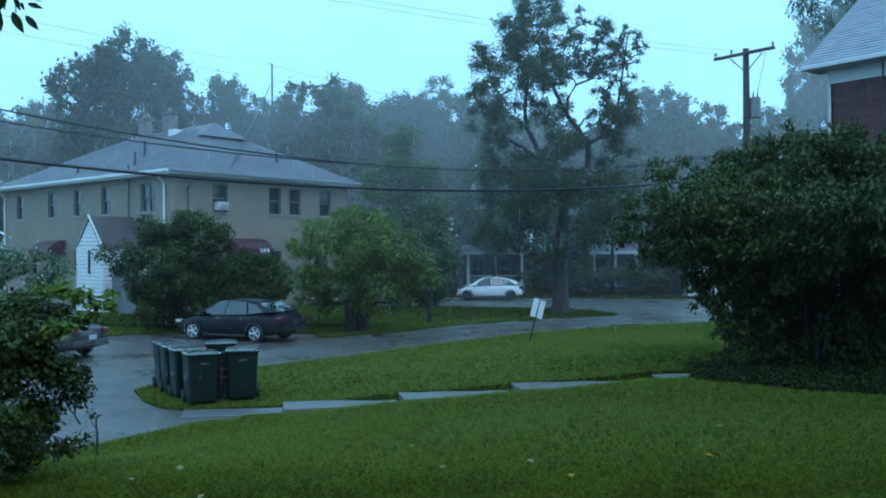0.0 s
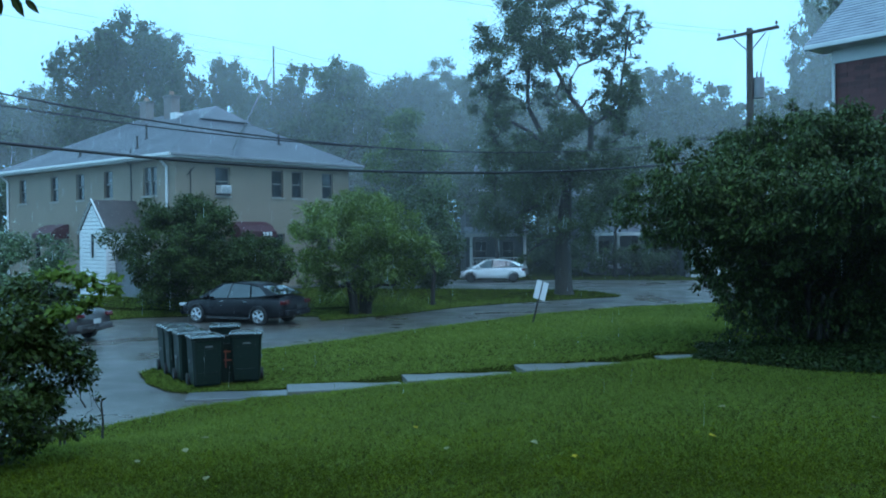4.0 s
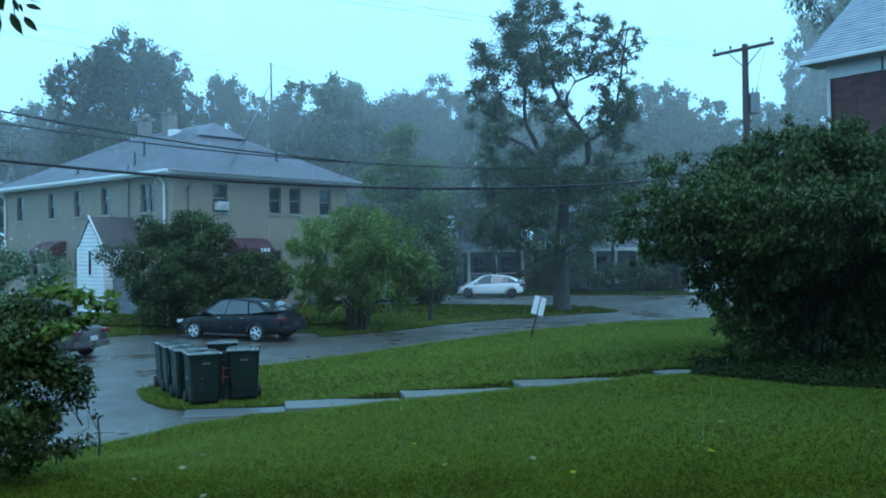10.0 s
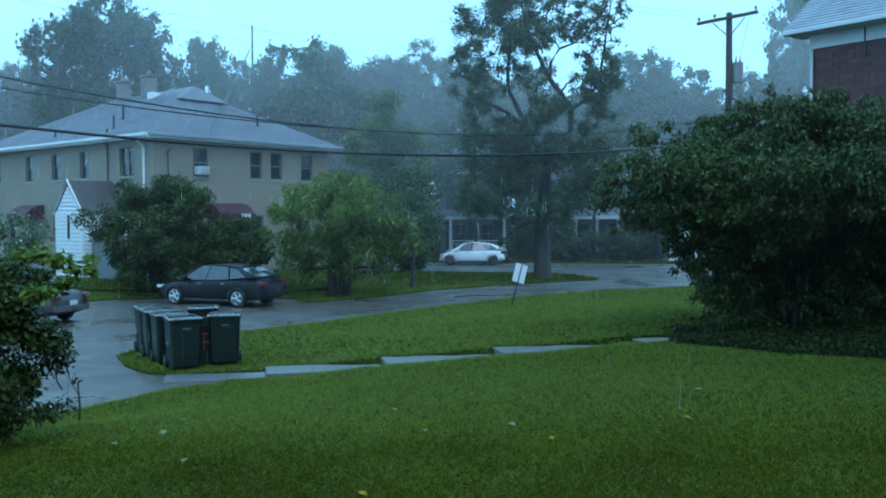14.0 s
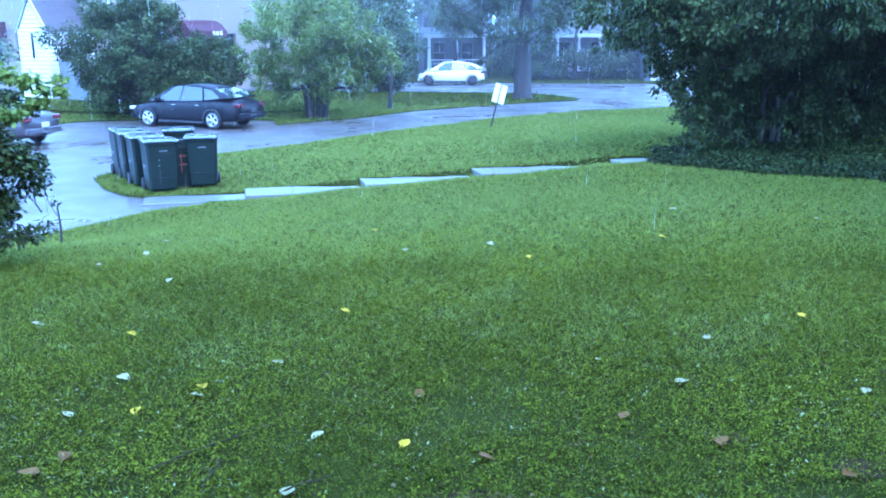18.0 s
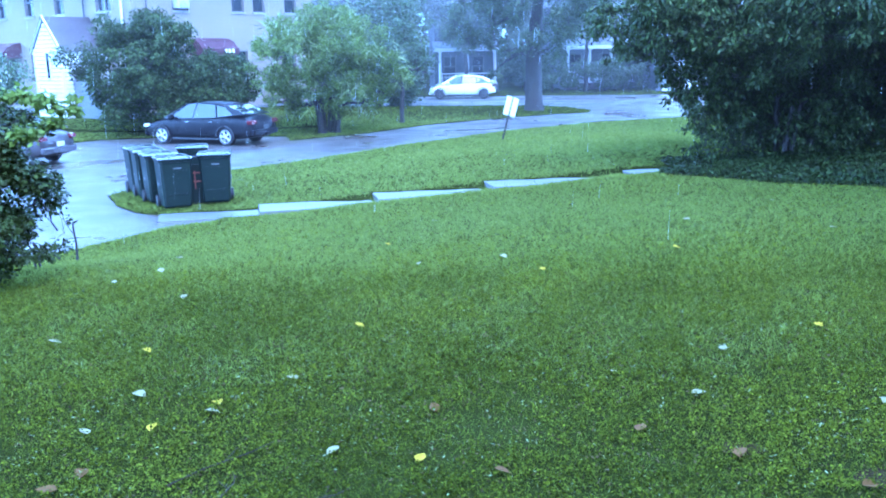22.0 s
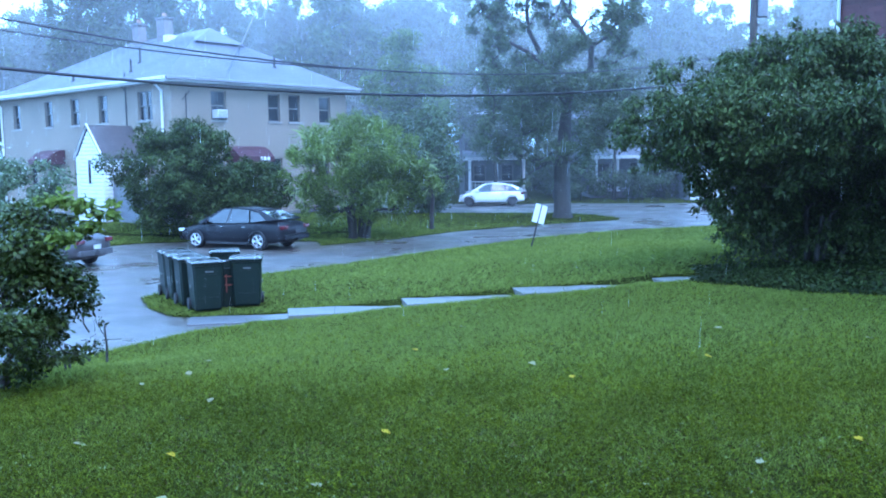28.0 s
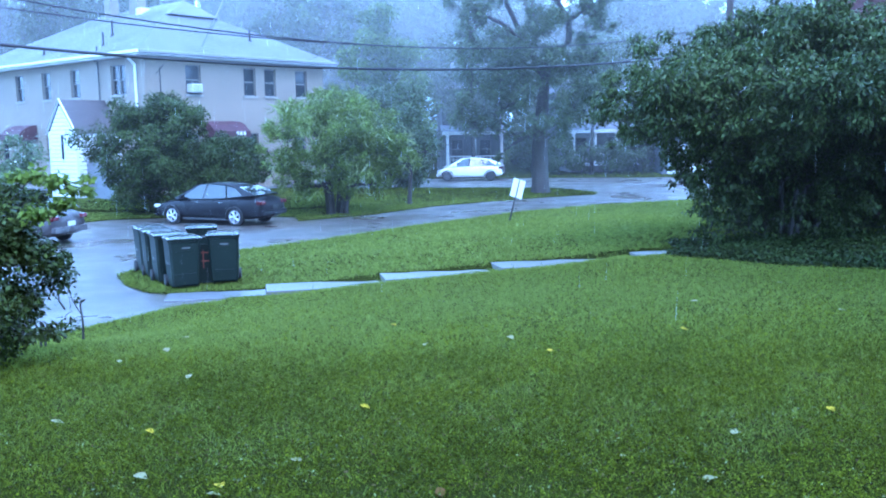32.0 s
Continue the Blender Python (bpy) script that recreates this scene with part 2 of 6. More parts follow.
def fast(name, verts, faces, material, parent=None, label="", smooth=False):
    """One mesh object from numpy arrays; faces all have the same number of corners."""
    me = bpy.data.meshes.new(name)
    verts = np.asarray(verts, dtype=np.float32)
    faces = np.asarray(faces, dtype=np.int32)
    k = faces.shape[1]
    me.vertices.add(len(verts))
    me.vertices.foreach_set("co", verts.ravel())
    me.loops.add(faces.size)
    me.loops.foreach_set("vertex_index", faces.ravel())
    me.polygons.add(len(faces))
    me.polygons.foreach_set("loop_start", np.arange(0, faces.size, k, dtype=np.int32))
    me.polygons.foreach_set("loop_total", np.full(len(faces), k, dtype=np.int32))
    if smooth:
        me.polygons.foreach_set("use_smooth", np.ones(len(faces), dtype=bool))
    me.update(calc_edges=True)
    me.materials.append(material)
    ob = new(name, me)
    if parent is not None:
        ob.parent = parent
    if label:
        ob["label"] = label
    return ob


def thing(name, m, label, category, group="", kind=""):
    ob = new(name)
    ob.matrix_world = m
    return tagged(ob, label, category, group, kind)


def box(bm, lo, hi, bevel=0.0):
    lo, hi = Vector(lo), Vector(hi)
    made = bmesh.ops.create_cube(bm, size=1.0, matrix=Matrix.Translation((lo + hi) / 2) @ Matrix.Diagonal((*(hi - lo), 1)))
    if bevel:
        edges = list({e for v in made["verts"] for e in v.link_edges})
        bmesh.ops.bevel(bm, geom=edges, offset=bevel, segments=2, affect="EDGES", profile=0.5)
    return bm


def boxes(*pairs, bevel=0.0):
    bm = bmesh.new()
    for lo, hi in pairs:
        box(bm, lo, hi, bevel)
    return bm


def rod(bm, a, b, r0, r1=None, n=8):
    a, b = Vector(a), Vector(b)
    r1 = r0 if r1 is None else r1
    d = b - a
    m = Matrix.Translation((a + b) / 2) @ d.to_track_quat("Z", "Y").to_matrix().to_4x4()
    bmesh.ops.create_cone(bm, cap_ends=True, segments=n, radius1=r0, radius2=r1, depth=d.length, matrix=m)
    return bm


def extrude_poly(pts, axis_lo, axis_hi, fn):
    """A prism: the outline pts (a, b) swept from axis_lo to axis_hi; fn(a, b, c) gives the place."""
    bm = bmesh.new()
    lo = [bm.verts.new(fn(a, b, axis_lo)) for a, b in pts]
    hi = [bm.verts.new(fn(a, b, axis_hi)) for a, b in pts]
    bm.faces.new(lo), bm.faces.new(list(reversed(hi)))
    for i in range(len(pts)):
        j = (i + 1) % len(pts)
        bm.faces.new((lo[i], hi[i], hi[j], lo[j]))
    bmesh.ops.recalc_face_normals(bm, faces=bm.faces)
    return bm


def tubes(paths, n=7):
    """Verts and quad faces of tapered tubes; a path is a list of (x, y, z, radius)."""
    V, F, base = [], [], 0
    ang = np.linspace(0, 2 * np.pi, n, endpoint=False)
    for p in paths:
        p = np.asarray(p, float)
        c, r = p[:, :3], p[:, 3]
        t = np.gradient(c, axis=0)
        t /= np.linalg.norm(t, axis=1, keepdims=True) + 1e-9
        ref = np.where(np.abs(t[:, 2:3]) > 0.9, np.array([[1.0, 0, 0]]), np.array([[0, 0, 1.0]]))
        u = np.cross(t, ref)
        u /= np.linalg.norm(u, axis=1, keepdims=True) + 1e-9
        w = np.cross(t, u)
        ring = c[:, None] + r[:, None, None] * (np.cos(ang)[None, :, None] * u[:, None] + np.sin(ang)[None, :, None] * w[:, None])
        V.append(ring.reshape(-1, 3))
        k = len(p)
        i, j = np.meshgrid(np.arange(k - 1), np.arange(n), indexing="ij")
        F.append(np.stack([base + i * n + j, base + i * n + (j + 1) % n, base + (i + 1) * n + (j + 1) % n, base + (i + 1) * n + j], -1).reshape(-1, 4))
        base += k * n
    return np.concatenate(V), np.concatenate(F)


def leaves(centres, radii, count, size, rng, droop=0.3, slim=0.5, shell=0.55, up=0.6, facing=0.5, fuzz=0.15):
    """Leaf blades scattered in clumps: verts and quads. size: length; slim: width by length."""
    centres, radii = np.asarray(centres, float), np.asarray(radii, float)
    w = radii[:, 0] * radii[:, 1]
    k = rng.choice(len(centres), count, p=w / w.sum())
    d = rng.normal(size=(count, 3))
    d /= np.linalg.norm(d, axis=1, keepdims=True)
    rad = shell + (1 - shell) * rng.random(count) ** 0.7
    rad *= 1 + fuzz * rng.normal(size=count)
    p = centres[k] + d * radii[k] * rad[:, None]
    along = d * np.array([1, 1, 0.5]) + rng.normal(size=(count, 3)) * 0.6
    along[:, 2] -= droop
    along /= np.linalg.norm(along, axis=1, keepdims=True)
    nor = rng.normal(size=(count, 3)) * (0.9 - 0.6 * facing) + d * (0.2 + 0.8 * facing)
    nor[:, 2] += up
    side = np.cross(along, nor)
    side /= np.linalg.norm(side, axis=1, keepdims=True) + 1e-9
    s = size * (0.6 + 0.8 * rng.random(count))[:, None]
    bend = np.cross(side, along) * s * 0.12
    v = np.stack([p - along * s * 0.5 + bend, p + side * s * slim * 0.5, p + along * s * 0.5 + bend, p - side * s * slim * 0.5], 1)
    return v.reshape(-1, 3), np.arange(count * 4).reshape(-1, 4)


# ---- ground, road and lawn ----
ROAD = [(-60, 9), (-12, 11.6), (-8.5, 12.9), (-6.0, 14.1), (-5.2, 15.3), (-4.7, 16.2), (-3.9, 16.7), (-4.1, 17.35), (-4.9, 17.4), (-5.7, 17.8), (-6.4, 18.7),
        (-7.1, 20.2), (-6.9, 21.8), (-5.13, 24.2), (-3.1, 26.3), (-0.65, 29.5), (3.4, 34.0), (7.5, 37.0), (10.15, 38.1), (12.2, 39.2), (20, 41.5),
        (60, 48), (60, 57), (17, 57.6), (8, 59.5), (0, 61.2), (-15, 62.5), (-60, 66), (-60, 56), (-5, 51.3), (0, 50.8), (6.8, 49.0),
        (8.2, 46.8), (8.9, 44.6), (8.5, 43.2), (7.0, 42.4), (4.4, 40.9), (0.4, 37.6), (-1.9, 34.4), (-4.6, 32.2), (-5.0, 33.9), (-9.0, 34.6), (-12.0, 34.0), (-12.9, 32.8), (-60, 34)]


def road_distance(x, y):
    """Signed distance to the asphalt's edge: negative on the asphalt."""
    P = np.array(ROAD, float)
    Q = np.roll(P, -1, 0)
    x, y = np.asarray(x, float), np.asarray(y, float)
    best = np.full(x.shape, 1e9)
    inside = np.zeros(x.shape, bool)
    for (ax, ay), (bx, by) in zip(P, Q):
        dx, dy = bx - ax, by - ay
        t = np.clip(((x - ax) * dx + (y - ay) * dy) / (dx * dx + dy * dy), 0, 1)
        best = np.minimum(best, np.hypot(x - ax - t * dx, y - ay - t * dy))
        cross = (ay > y) != (by > y)
        inside ^= cross & (x < (bx - ax) * (y - ay) / (by - ay + 1e-12) + ax)
    return np.where(inside, -best, best)


def smooth(a, b, v):
    t = np.clip((v - a) / (b - a), 0, 1)
    return t * t * (3 - 2 * t)


def height(x, y):
    """The ground: flat by the road, the lawn swelling towards the camera and along the path to the east."""
    x, y = np.asarray(x, float), np.asarray(y, float)
    d = road_distance(x, y)
    ramp = np.clip(0.07 + 0.047 * (x + 3.04), 0.06, 0.55)
    off = y - (17.02 + 0.2 * (x + 3.1))
    near = ramp + 0.075 * smooth(0.0, -0.5, off)
    near = near + (0.72 - near) * smooth(-1.0, -9.5, off)
    near = np.where(off > 0, ramp * smooth(16, 1, off) + 0.05, near)
    bed = smooth(-0.02, 0.08, off) * smooth(0.86, 0.74, off) * smooth(-5.2, -4.9, x) * smooth(5.75, 5.5, x)
    near = near - 0.11 * bed
    far = np.where(y > 36, 0.5, 0.3)
    far = np.where((x > -4) | (y > 52), 0.14, far)
    side = smooth(0, 3, y - np.interp(x, [-60, -5, 0, 12, 60], [20, 27, 33, 41, 50]))
    base = near + (far - near) * side
    bump = 0.015 * np.sin(x * 0.9 + 0.4 * y) * np.sin(0.7 * y - 0.3 * x) + 0.008 * np.sin(2.3 * x - 1.1 * y)
    z = 0.035 + (base + bump - 0.035) * smooth(0.1, np.where(y < 20, 3.0, 5.0), d)
    return np.where(d > 0.12, z, -0.07 + (z + 0.07) * smooth(-0.12, 0.12, d))


def hgt(x, y):
    return float(height(x, y))


def graded(lo, hi, fine_lo, fine_hi, step, growth=1.25):
    mid = list(np.arange(fine_lo, fine_hi + 1e-6, step))
    a, s = [], step
    while (a[-1] if a else fine_lo) > lo:
        s *= growth
        a.append((a[-1] if a else fine_lo) - s)
    b, s = [], step
    while (b[-1] if b else fine_hi) < hi:
        s *= growth
        b.append((b[-1] if b else fine_hi) + s)
    return np.array(a[::-1] + mid + b)


gx, gy = graded(-1500, 1500, -16, 16, 0.2), graded(-40, 2500, 2.0, 52, 0.2)
GX, GY = np.meshgrid(gx, gy, indexing="ij")
GZ = height(GX, GY)
i, j = np.meshgrid(np.arange(len(gx) - 1), np.arange(len(gy) - 1), indexing="ij")
k = len(gy)
ground = fast("ground", np.stack([GX, GY, GZ], -1).reshape(-1, 3),
              np.stack([i * k + j, (i + 1) * k + j, (i + 1) * k + j + 1, i * k + j + 1], -1).reshape(-1, 4), M["lawn"], smooth=True)
tagged(ground, "rain-soaked green lawn sloping down to the drive", "lawn", kind="structure")

bm = bmesh.new()
bm.faces.new([bm.verts.new((x, y, 0.0)) for x, y in ROAD])
bmesh.ops.triangulate(bm, faces=bm.faces)
road = tagged(part("road", bm, M["asphalt"]), "wet grey asphalt drive and street with a rain sheen", "road", kind="structure")

# the stepped path of concrete slabs, sunk into the rising lawn
path = thing("path", pose(0, 0, 0), "stepped path of wet concrete slabs sunk into the lawn", "path", kind="structure")
SLABS = [(-5.0, 16.7, 0.035, 1.93, 0.2, 0.8), (-3.1, 17.07, 0.112, 2.3, 0.2, 0.88), (-0.78, 17.53, 0.225, 2.35, 0.2, 0.88),
         (1.6, 18.0, 0.345, 2.6, 0.2, 0.88), (4.7, 18.6, 0.445, 1.15, 0.2, 0.85)]
for x, y, z, length, turn, depth in SLABS:
    m = pose(x, y, z, 0, 0, math.degrees(turn))
    slab = part("slab", boxes(((0, 0, -0.16), (length, depth, 0)), bevel=0.012), M["concrete"] if z > 0.05 else M["concrete_dark"], path)
    slab.matrix_local = m


def on_slab(x, y):
    """Whether a slab shows above the ground there."""
    shown = np.zeros(np.shape(x), bool)
    z = height(x, y)
    for sx, sy, sz, length, turn, depth in SLABS:
        a = (x - sx) * math.cos(turn) + (y - sy) * math.sin(turn)
        b = -(x - sx) * math.sin(turn) + (y - sy) * math.cos(turn)
        shown |= (a > -0.06) & (a < length) & (b > -0.03) & (b < depth) & (sz > z - 0.012)
    return shown

# ---- the tan apartment house ----
HOUSE = pose(-12.05, 39.27, 0.0, 0, 0, 49.5)
house = thing("apartment_house", HOUSE, "two-storey tan brick apartment house with a grey hip roof", "house")
HX, HY, HZ = 10.56, 17.2, 6.67


def wall_with_holes(length, z0, z1, thick, holes, fn):
    """A wall of solid blocks round its openings (a0, a1, z0, z1); fn(a, depth, z) gives the place."""
    cols = sorted({0.0, length, *[h[0] for h in holes], *[h[1] for h in holes]})
    rows = sorted({z0, z1, *[h[2] for h in holes], *[h[3] for h in holes]})
    bm, grid = bmesh.new(), {}

    def vert(a, d, z):
        key = (round(a, 4), d, round(z, 4))
        if key not in grid:
            grid[key] = bm.verts.new(fn(a, d, z))
        return grid[key]

    def solid(ci, ri):
        if not (0 <= ci < len(cols) - 1 and 0 <= ri < len(rows) - 1):
            return False
        a, z = (cols[ci] + cols[ci + 1]) / 2, (rows[ri] + rows[ri + 1]) / 2
        return not any(h[0] < a < h[1] and h[2] < z < h[3] for h in holes)

    for ci in range(len(cols) - 1):
        for ri in range(len(rows) - 1):
            if not solid(ci, ri):
                continue
            a0, a1, b0, b1 = cols[ci], cols[ci + 1], rows[ri], rows[ri + 1]
            for d in (0.0, thick):
                bm.faces.new([vert(a0, d, b0), vert(a1, d, b0), vert(a1, d, b1), vert(a0, d, b1)])
            for dc, dr, e in ((-1, 0, (a0, b0, a0, b1)), (1, 0, (a1, b0, a1, b1)), (0, -1, (a0, b0, a1, b0)), (0, 1, (a0, b1, a1, b1))):
                if not solid(ci + dc, ri + dr):
                    bm.faces.new([vert(e[0], 0.0, e[1]), vert(e[2], 0.0, e[3]), vert(e[2], thick, e[3]), vert(e[0], thick, e[1])])
    bmesh.ops.recalc_face_normals(bm, faces=bm.faces)
    return bm


def at_front(a, d, z):
    return (a, d, z)


def at_side(a, d, z):
    return (d, a, z)


def sash_window(parent, fn, c, w, z0, z1, mullion=False, open_low=False):
    """A sash window set back in its opening: frame, two panes with a meeting rail, a stone sill, a blind behind."""
    def bx(a0, d0, b0, a1, d1, b1):
        p, q = fn(a0, d0, b0), fn(a1, d1, b1)
        return [min(s) for s in zip(p, q)], [max(s) for s in zip(p, q)]
    a0, a1, t = c - w / 2, c + w / 2, 0.045
    win = part("window", boxes(bx(a0, 0.1, z0, a0 + t, 0.18, z1), bx(a1 - t, 0.1, z0, a1, 0.18, z1),
                               bx(a0 + t, 0.1, z1 - t, a1 - t, 0.18, z1), bx(a0 + t, 0.1, z0, a1 - t, 0.18, z0 + t),
                               bx(a0 + t, 0.11, (z0 + z1) / 2 - 0.03, a1 - t, 0.17, (z0 + z1) / 2 + 0.03)), M["sash"], parent)
    if mullion:
        part("mullion", boxes(bx(c - 0.06, 0.09, z0 + t, c + 0.06, 0.19, z1 - t)), M["sash"], win)
    zm = (z0 + z1) / 2
    for lo, hi, dd in ((z0 + t, zm - 0.03, 0.155), (zm + 0.03, z1 - t, 0.135)):
        pane = part("pane", boxes(bx(a0 + t, dd, lo, a1 - t, dd + 0.012, hi)), M["pane"], win)
    part("sill", boxes(bx(a0 - 0.06, -0.06, z0 - 0.09, a1 + 0.06, 0.12, z0 - 0.002)), M["stone"], win)
    return win


FRONT = [(2.52, 0.82), (5.75, 0.72), (7.02, 0.72), (9.05, 0.78)]
SIDE = [(2.1, 1.2), (5.85, 0.85), (8.65, 0.85), (11.45, 0.85), (15.2, 0.85)]
WZ = (5.05, 6.38)
front_holes = [(c - w / 2, c + w / 2, *WZ) for c, w in FRONT] + [(5.35, 6.15, 1.95, 3.25), (8.45, 9.25, 1.95, 3.25), (1.95, 2.75, 1.95, 3.25), (3.3, 4.3, 0.75, 3.0)]
side_holes = [(c - w / 2, c + w / 2, *WZ) for c, w in SIDE] + [(c - 0.42, c + 0.42, 1.95, 3.25) for c in (6.3, 8.6, 13.6, 15.9)] + [(10.6, 11.6, 0.75, 3.0)]
part("wall", wall_with_holes(HX, 0, HZ, 0.3, front_holes, at_front), M["brick_tan"], house)
part("wall", wall_with_holes(HY - 0.6, 0, HZ, 0.3, [(h[0] - 0.3, h[1] - 0.3, h[2], h[3]) for h in side_holes], lambda a, d, z: (d, a + 0.3, z)), M["brick_tan"], house)
part("wall", boxes(((0, HY - 0.3, 0), (HX, HY, HZ))), M["brick_tan"], house)
part("wall", boxes(((HX - 0.3, 0.3, 0), (HX, HY - 0.3, HZ))), M["brick_tan"], house)
# solid dark block: the rooms' darkness is put into its colour
part("interior", boxes(((0.9, 0.9, 0.5), (HX - 0.9, HY - 0.9, HZ - 0.1))), M["dark"], house, "solid dark block standing in for unlit rooms behind the windows")
for c, w in FRONT:
    sash_window(house, at_front, c, w, *WZ)
for h in front_holes[4:7]:
    sash_window(house, at_front, (h[0] + h[1]) / 2, h[1] - h[0], h[2], h[3])
for n, (c, w) in enumerate(SIDE):
    sash_window(house, at_side, c, w, *WZ, mullion=n == 0)
for h in side_holes[5:9]:
    sash_window(house, at_side, (h[0] + h[1]) / 2, h[1] - h[0], h[2], h[3])
for fn, c in ((at_front, 3.8), (at_side, 11.1)):
    p, q = fn(c - 0.46, 0.12, 0.76), fn(c + 0.46, 0.17, 2.98)
    door = part("door", boxes(([min(s) for s in zip(p, q)], [max(s) for s in zip(p, q)]), bevel=0.01), M["dark"], house, "dark painted entrance door")

# foundation course, fascia, gutter and downspouts
part("foundation", boxes(((-0.04, -0.04, -0.3), (HX + 0.04, HY + 0.04, 0.62))), M["concrete"], house)
EZ = 6.67
ov, rz1, run = 0.55, 9.92, 5.83
part("soffit", boxes(((-ov + 0.03, -ov + 0.03, EZ), (HX + ov - 0.03, HY + ov - 0.03, EZ + 0.05))), M["white"], house)
for lo, hi in (((-ov, -ov, EZ - 0.02), (HX + ov, -ov + 0.03, EZ + 0.12)), ((-ov, -ov + 0.03, EZ - 0.02), (-ov + 0.03, HY + ov, EZ + 0.16))):
    part("fascia", boxes((lo, hi)), M["trim_grey"], house)
part("gutter", boxes(((-ov - 0.02, -ov - 0.12, EZ + 0.06), (HX + ov, -ov - 0.003, EZ + 0.19)), bevel=0.02), M["gutter"], house, "grey metal eaves gutter")
part("gutter", boxes(((-ov - 0.12, -ov, EZ + 0.06), (-ov - 0.003, HY + ov, EZ + 0.19)), bevel=0.02), M["white"], house, "white metal eaves gutter")
for p in ((-0.09, 0.55), (-0.09, HY - 0.25)):
    bm = bmesh.new()
    rod(bm, (p[0], p[1], 0.5), (p[0], p[1], EZ - 0.35), 0.06)
    rod(bm, (p[0], p[1], EZ - 0.37), (-ov - 0.05, p[1], EZ + 0.08), 0.055)
    part("downspout", bm, M["white"], house, "white metal downspout")
bm = bmesh.new()
rod(bm, (-0.08, 3.6, 3.0), (-0.08, 3.6, 7.3), 0.035)
rod(bm, (-0.08, 3.6, 6.4), (-0.5, 3.5, 7.0), 0.02)
part("conduit", bm, M["dark"], house, "dark electric service conduit")
bm = bmesh.new()
rod(bm, (0.75, -0.06, 3.8), (0.75, -0.06, 6.2), 0.025)
rod(bm, (0.55, -0.06, 5.9), (0.95, -0.06, 6.3), 0.02)
part("conduit", bm, M["dark"], house, "dark electric service conduit")

# hip roof laid in shingle courses
roof_plane = [((-ov, -ov), (HX + ov, -ov), (HX / 2, run - ov), (HX / 2, run - ov)),
              ((-ov, HY + ov), (-ov, -ov), (HX / 2, run - ov), (HX / 2, HY + ov - run)),
              ((HX + ov, -ov), (HX + ov, HY + ov), (HX / 2, HY + ov - run), (HX / 2, run - ov)),
              ((HX + ov, HY + ov), (-ov, HY + ov), (HX / 2, HY + ov - run), (HX / 2, HY + ov - run))]
rz0 = EZ + 0.19


def course_roof(planes, z0, z1, courses, lift, material, parent, name="roof"):
    """A roof whose slopes step down course by course, as lapped shingles do."""
    bm = bmesh.new()
    for a, b, c, d in planes:
        a, b, c, d = Vector((*a, z0)), Vector((*b, z0)), Vector((*c, z1)), Vector((*d, z1))
        up = (b - a).cross(d - a).normalized() * lift
        for k in range(courses):
            s, e = k / courses, (k + 1) / courses
            p = [a.lerp(d, s) + up, b.lerp(c, s) + up, b.lerp(c, e), a.lerp(d, e)]
            v = [bm.verts.new(q) for q in p]
            if (p[2] - p[3]).length < 1e-3:
                bm.faces.new(v[:3])
            else:
                bm.faces.new(v)
            lo = [bm.verts.new(p[0] - up), bm.verts.new(p[1] - up)]
            bm.faces.new((lo[0], lo[1], v[1], v[0]))
    bmesh.ops.remove_doubles(bm, verts=bm.verts, dist=0.0015)
    return part(name, bm, material, parent)


roof = course_roof(roof_plane, rz0, rz1, 34, 0.018, M["shingle"], house)
# low gablet on the ridge end
bm = bmesh.new()
g = [bm.verts.new(p) for p in ((HX / 2 - 1.5, 3.45, rz1 - 0.8), (HX / 2 + 1.5, 3.45, rz1 - 0.8), (HX / 2, 4.35, rz1 + 0.05),
                               (HX / 2 - 1.5, run + 1.6, rz1 - 0.8), (HX / 2 + 1.5, run + 1.6, rz1 - 0.8), (HX / 2, run + 1.6, rz1 + 0.03))]
for f in ((g[0], g[1], g[2]), (g[0], g[2], g[5], g[3]), (g[1], g[4], g[5], g[2]), (g[3], g[5], g[4])):
    bm.faces.new(f)
part("gablet", bm, M["shingle"], roof, "small raised gablet on the ridge")
for (x, y), (w, d), z0, z1 in (((HX / 2 - 0.35, run + 4.7), (0.5, 0.62), 8.8, 10.65), ((HX / 2 - 0.45, run + 2.0), (0.52, 0.75), 8.8, 10.7)):
    chim = part("chimney", boxes(((x - w / 2, y - d / 2, z0), (x + w / 2, y + d / 2, z1))), M["chimney"], roof, "pale brick chimney")
    part("cap", boxes(((x - w / 2 - 0.05, y - d / 2 - 0.05, z1), (x + w / 2 + 0.05, y + d / 2 + 0.05, z1 + 0.12)), bevel=0.015), M["concrete"], chim)
    bm = bmesh.new()
    rod(bm, (x, y, z1 + 0.12), (x, y, z1 + 0.35), 0.12)
    part("flue", bm, M["flue"], chim, "clay flue pot")
for x, y, h in ((1.6, 5.0, 0.75), (0.45, 3.9, 0.6), (6.9, 1.3, 0.55), (0.3, 9.2, 0.35)):
    z = rz0 + (rz1 - rz0) * min(x + ov, y + ov) / run
    bm = bmesh.new()
    rod(bm, (x, y, z - 0.1), (x, y, z + h), 0.05)
    rod(bm, (x, y, z - 0.06), (x, y, z + 0.1), 0.14, 0.06)
    part("vent_pipe", bm, M["dark"], roof, "dark roof vent pipe")
part("skylight", boxes(((HX / 2 - 0.95, run + 0.9, rz1 - 0.5), (HX / 2 - 0.45, run + 1.4, rz1 - 0.14)), bevel=0.02), M["white"], roof, "small white roof hatch")

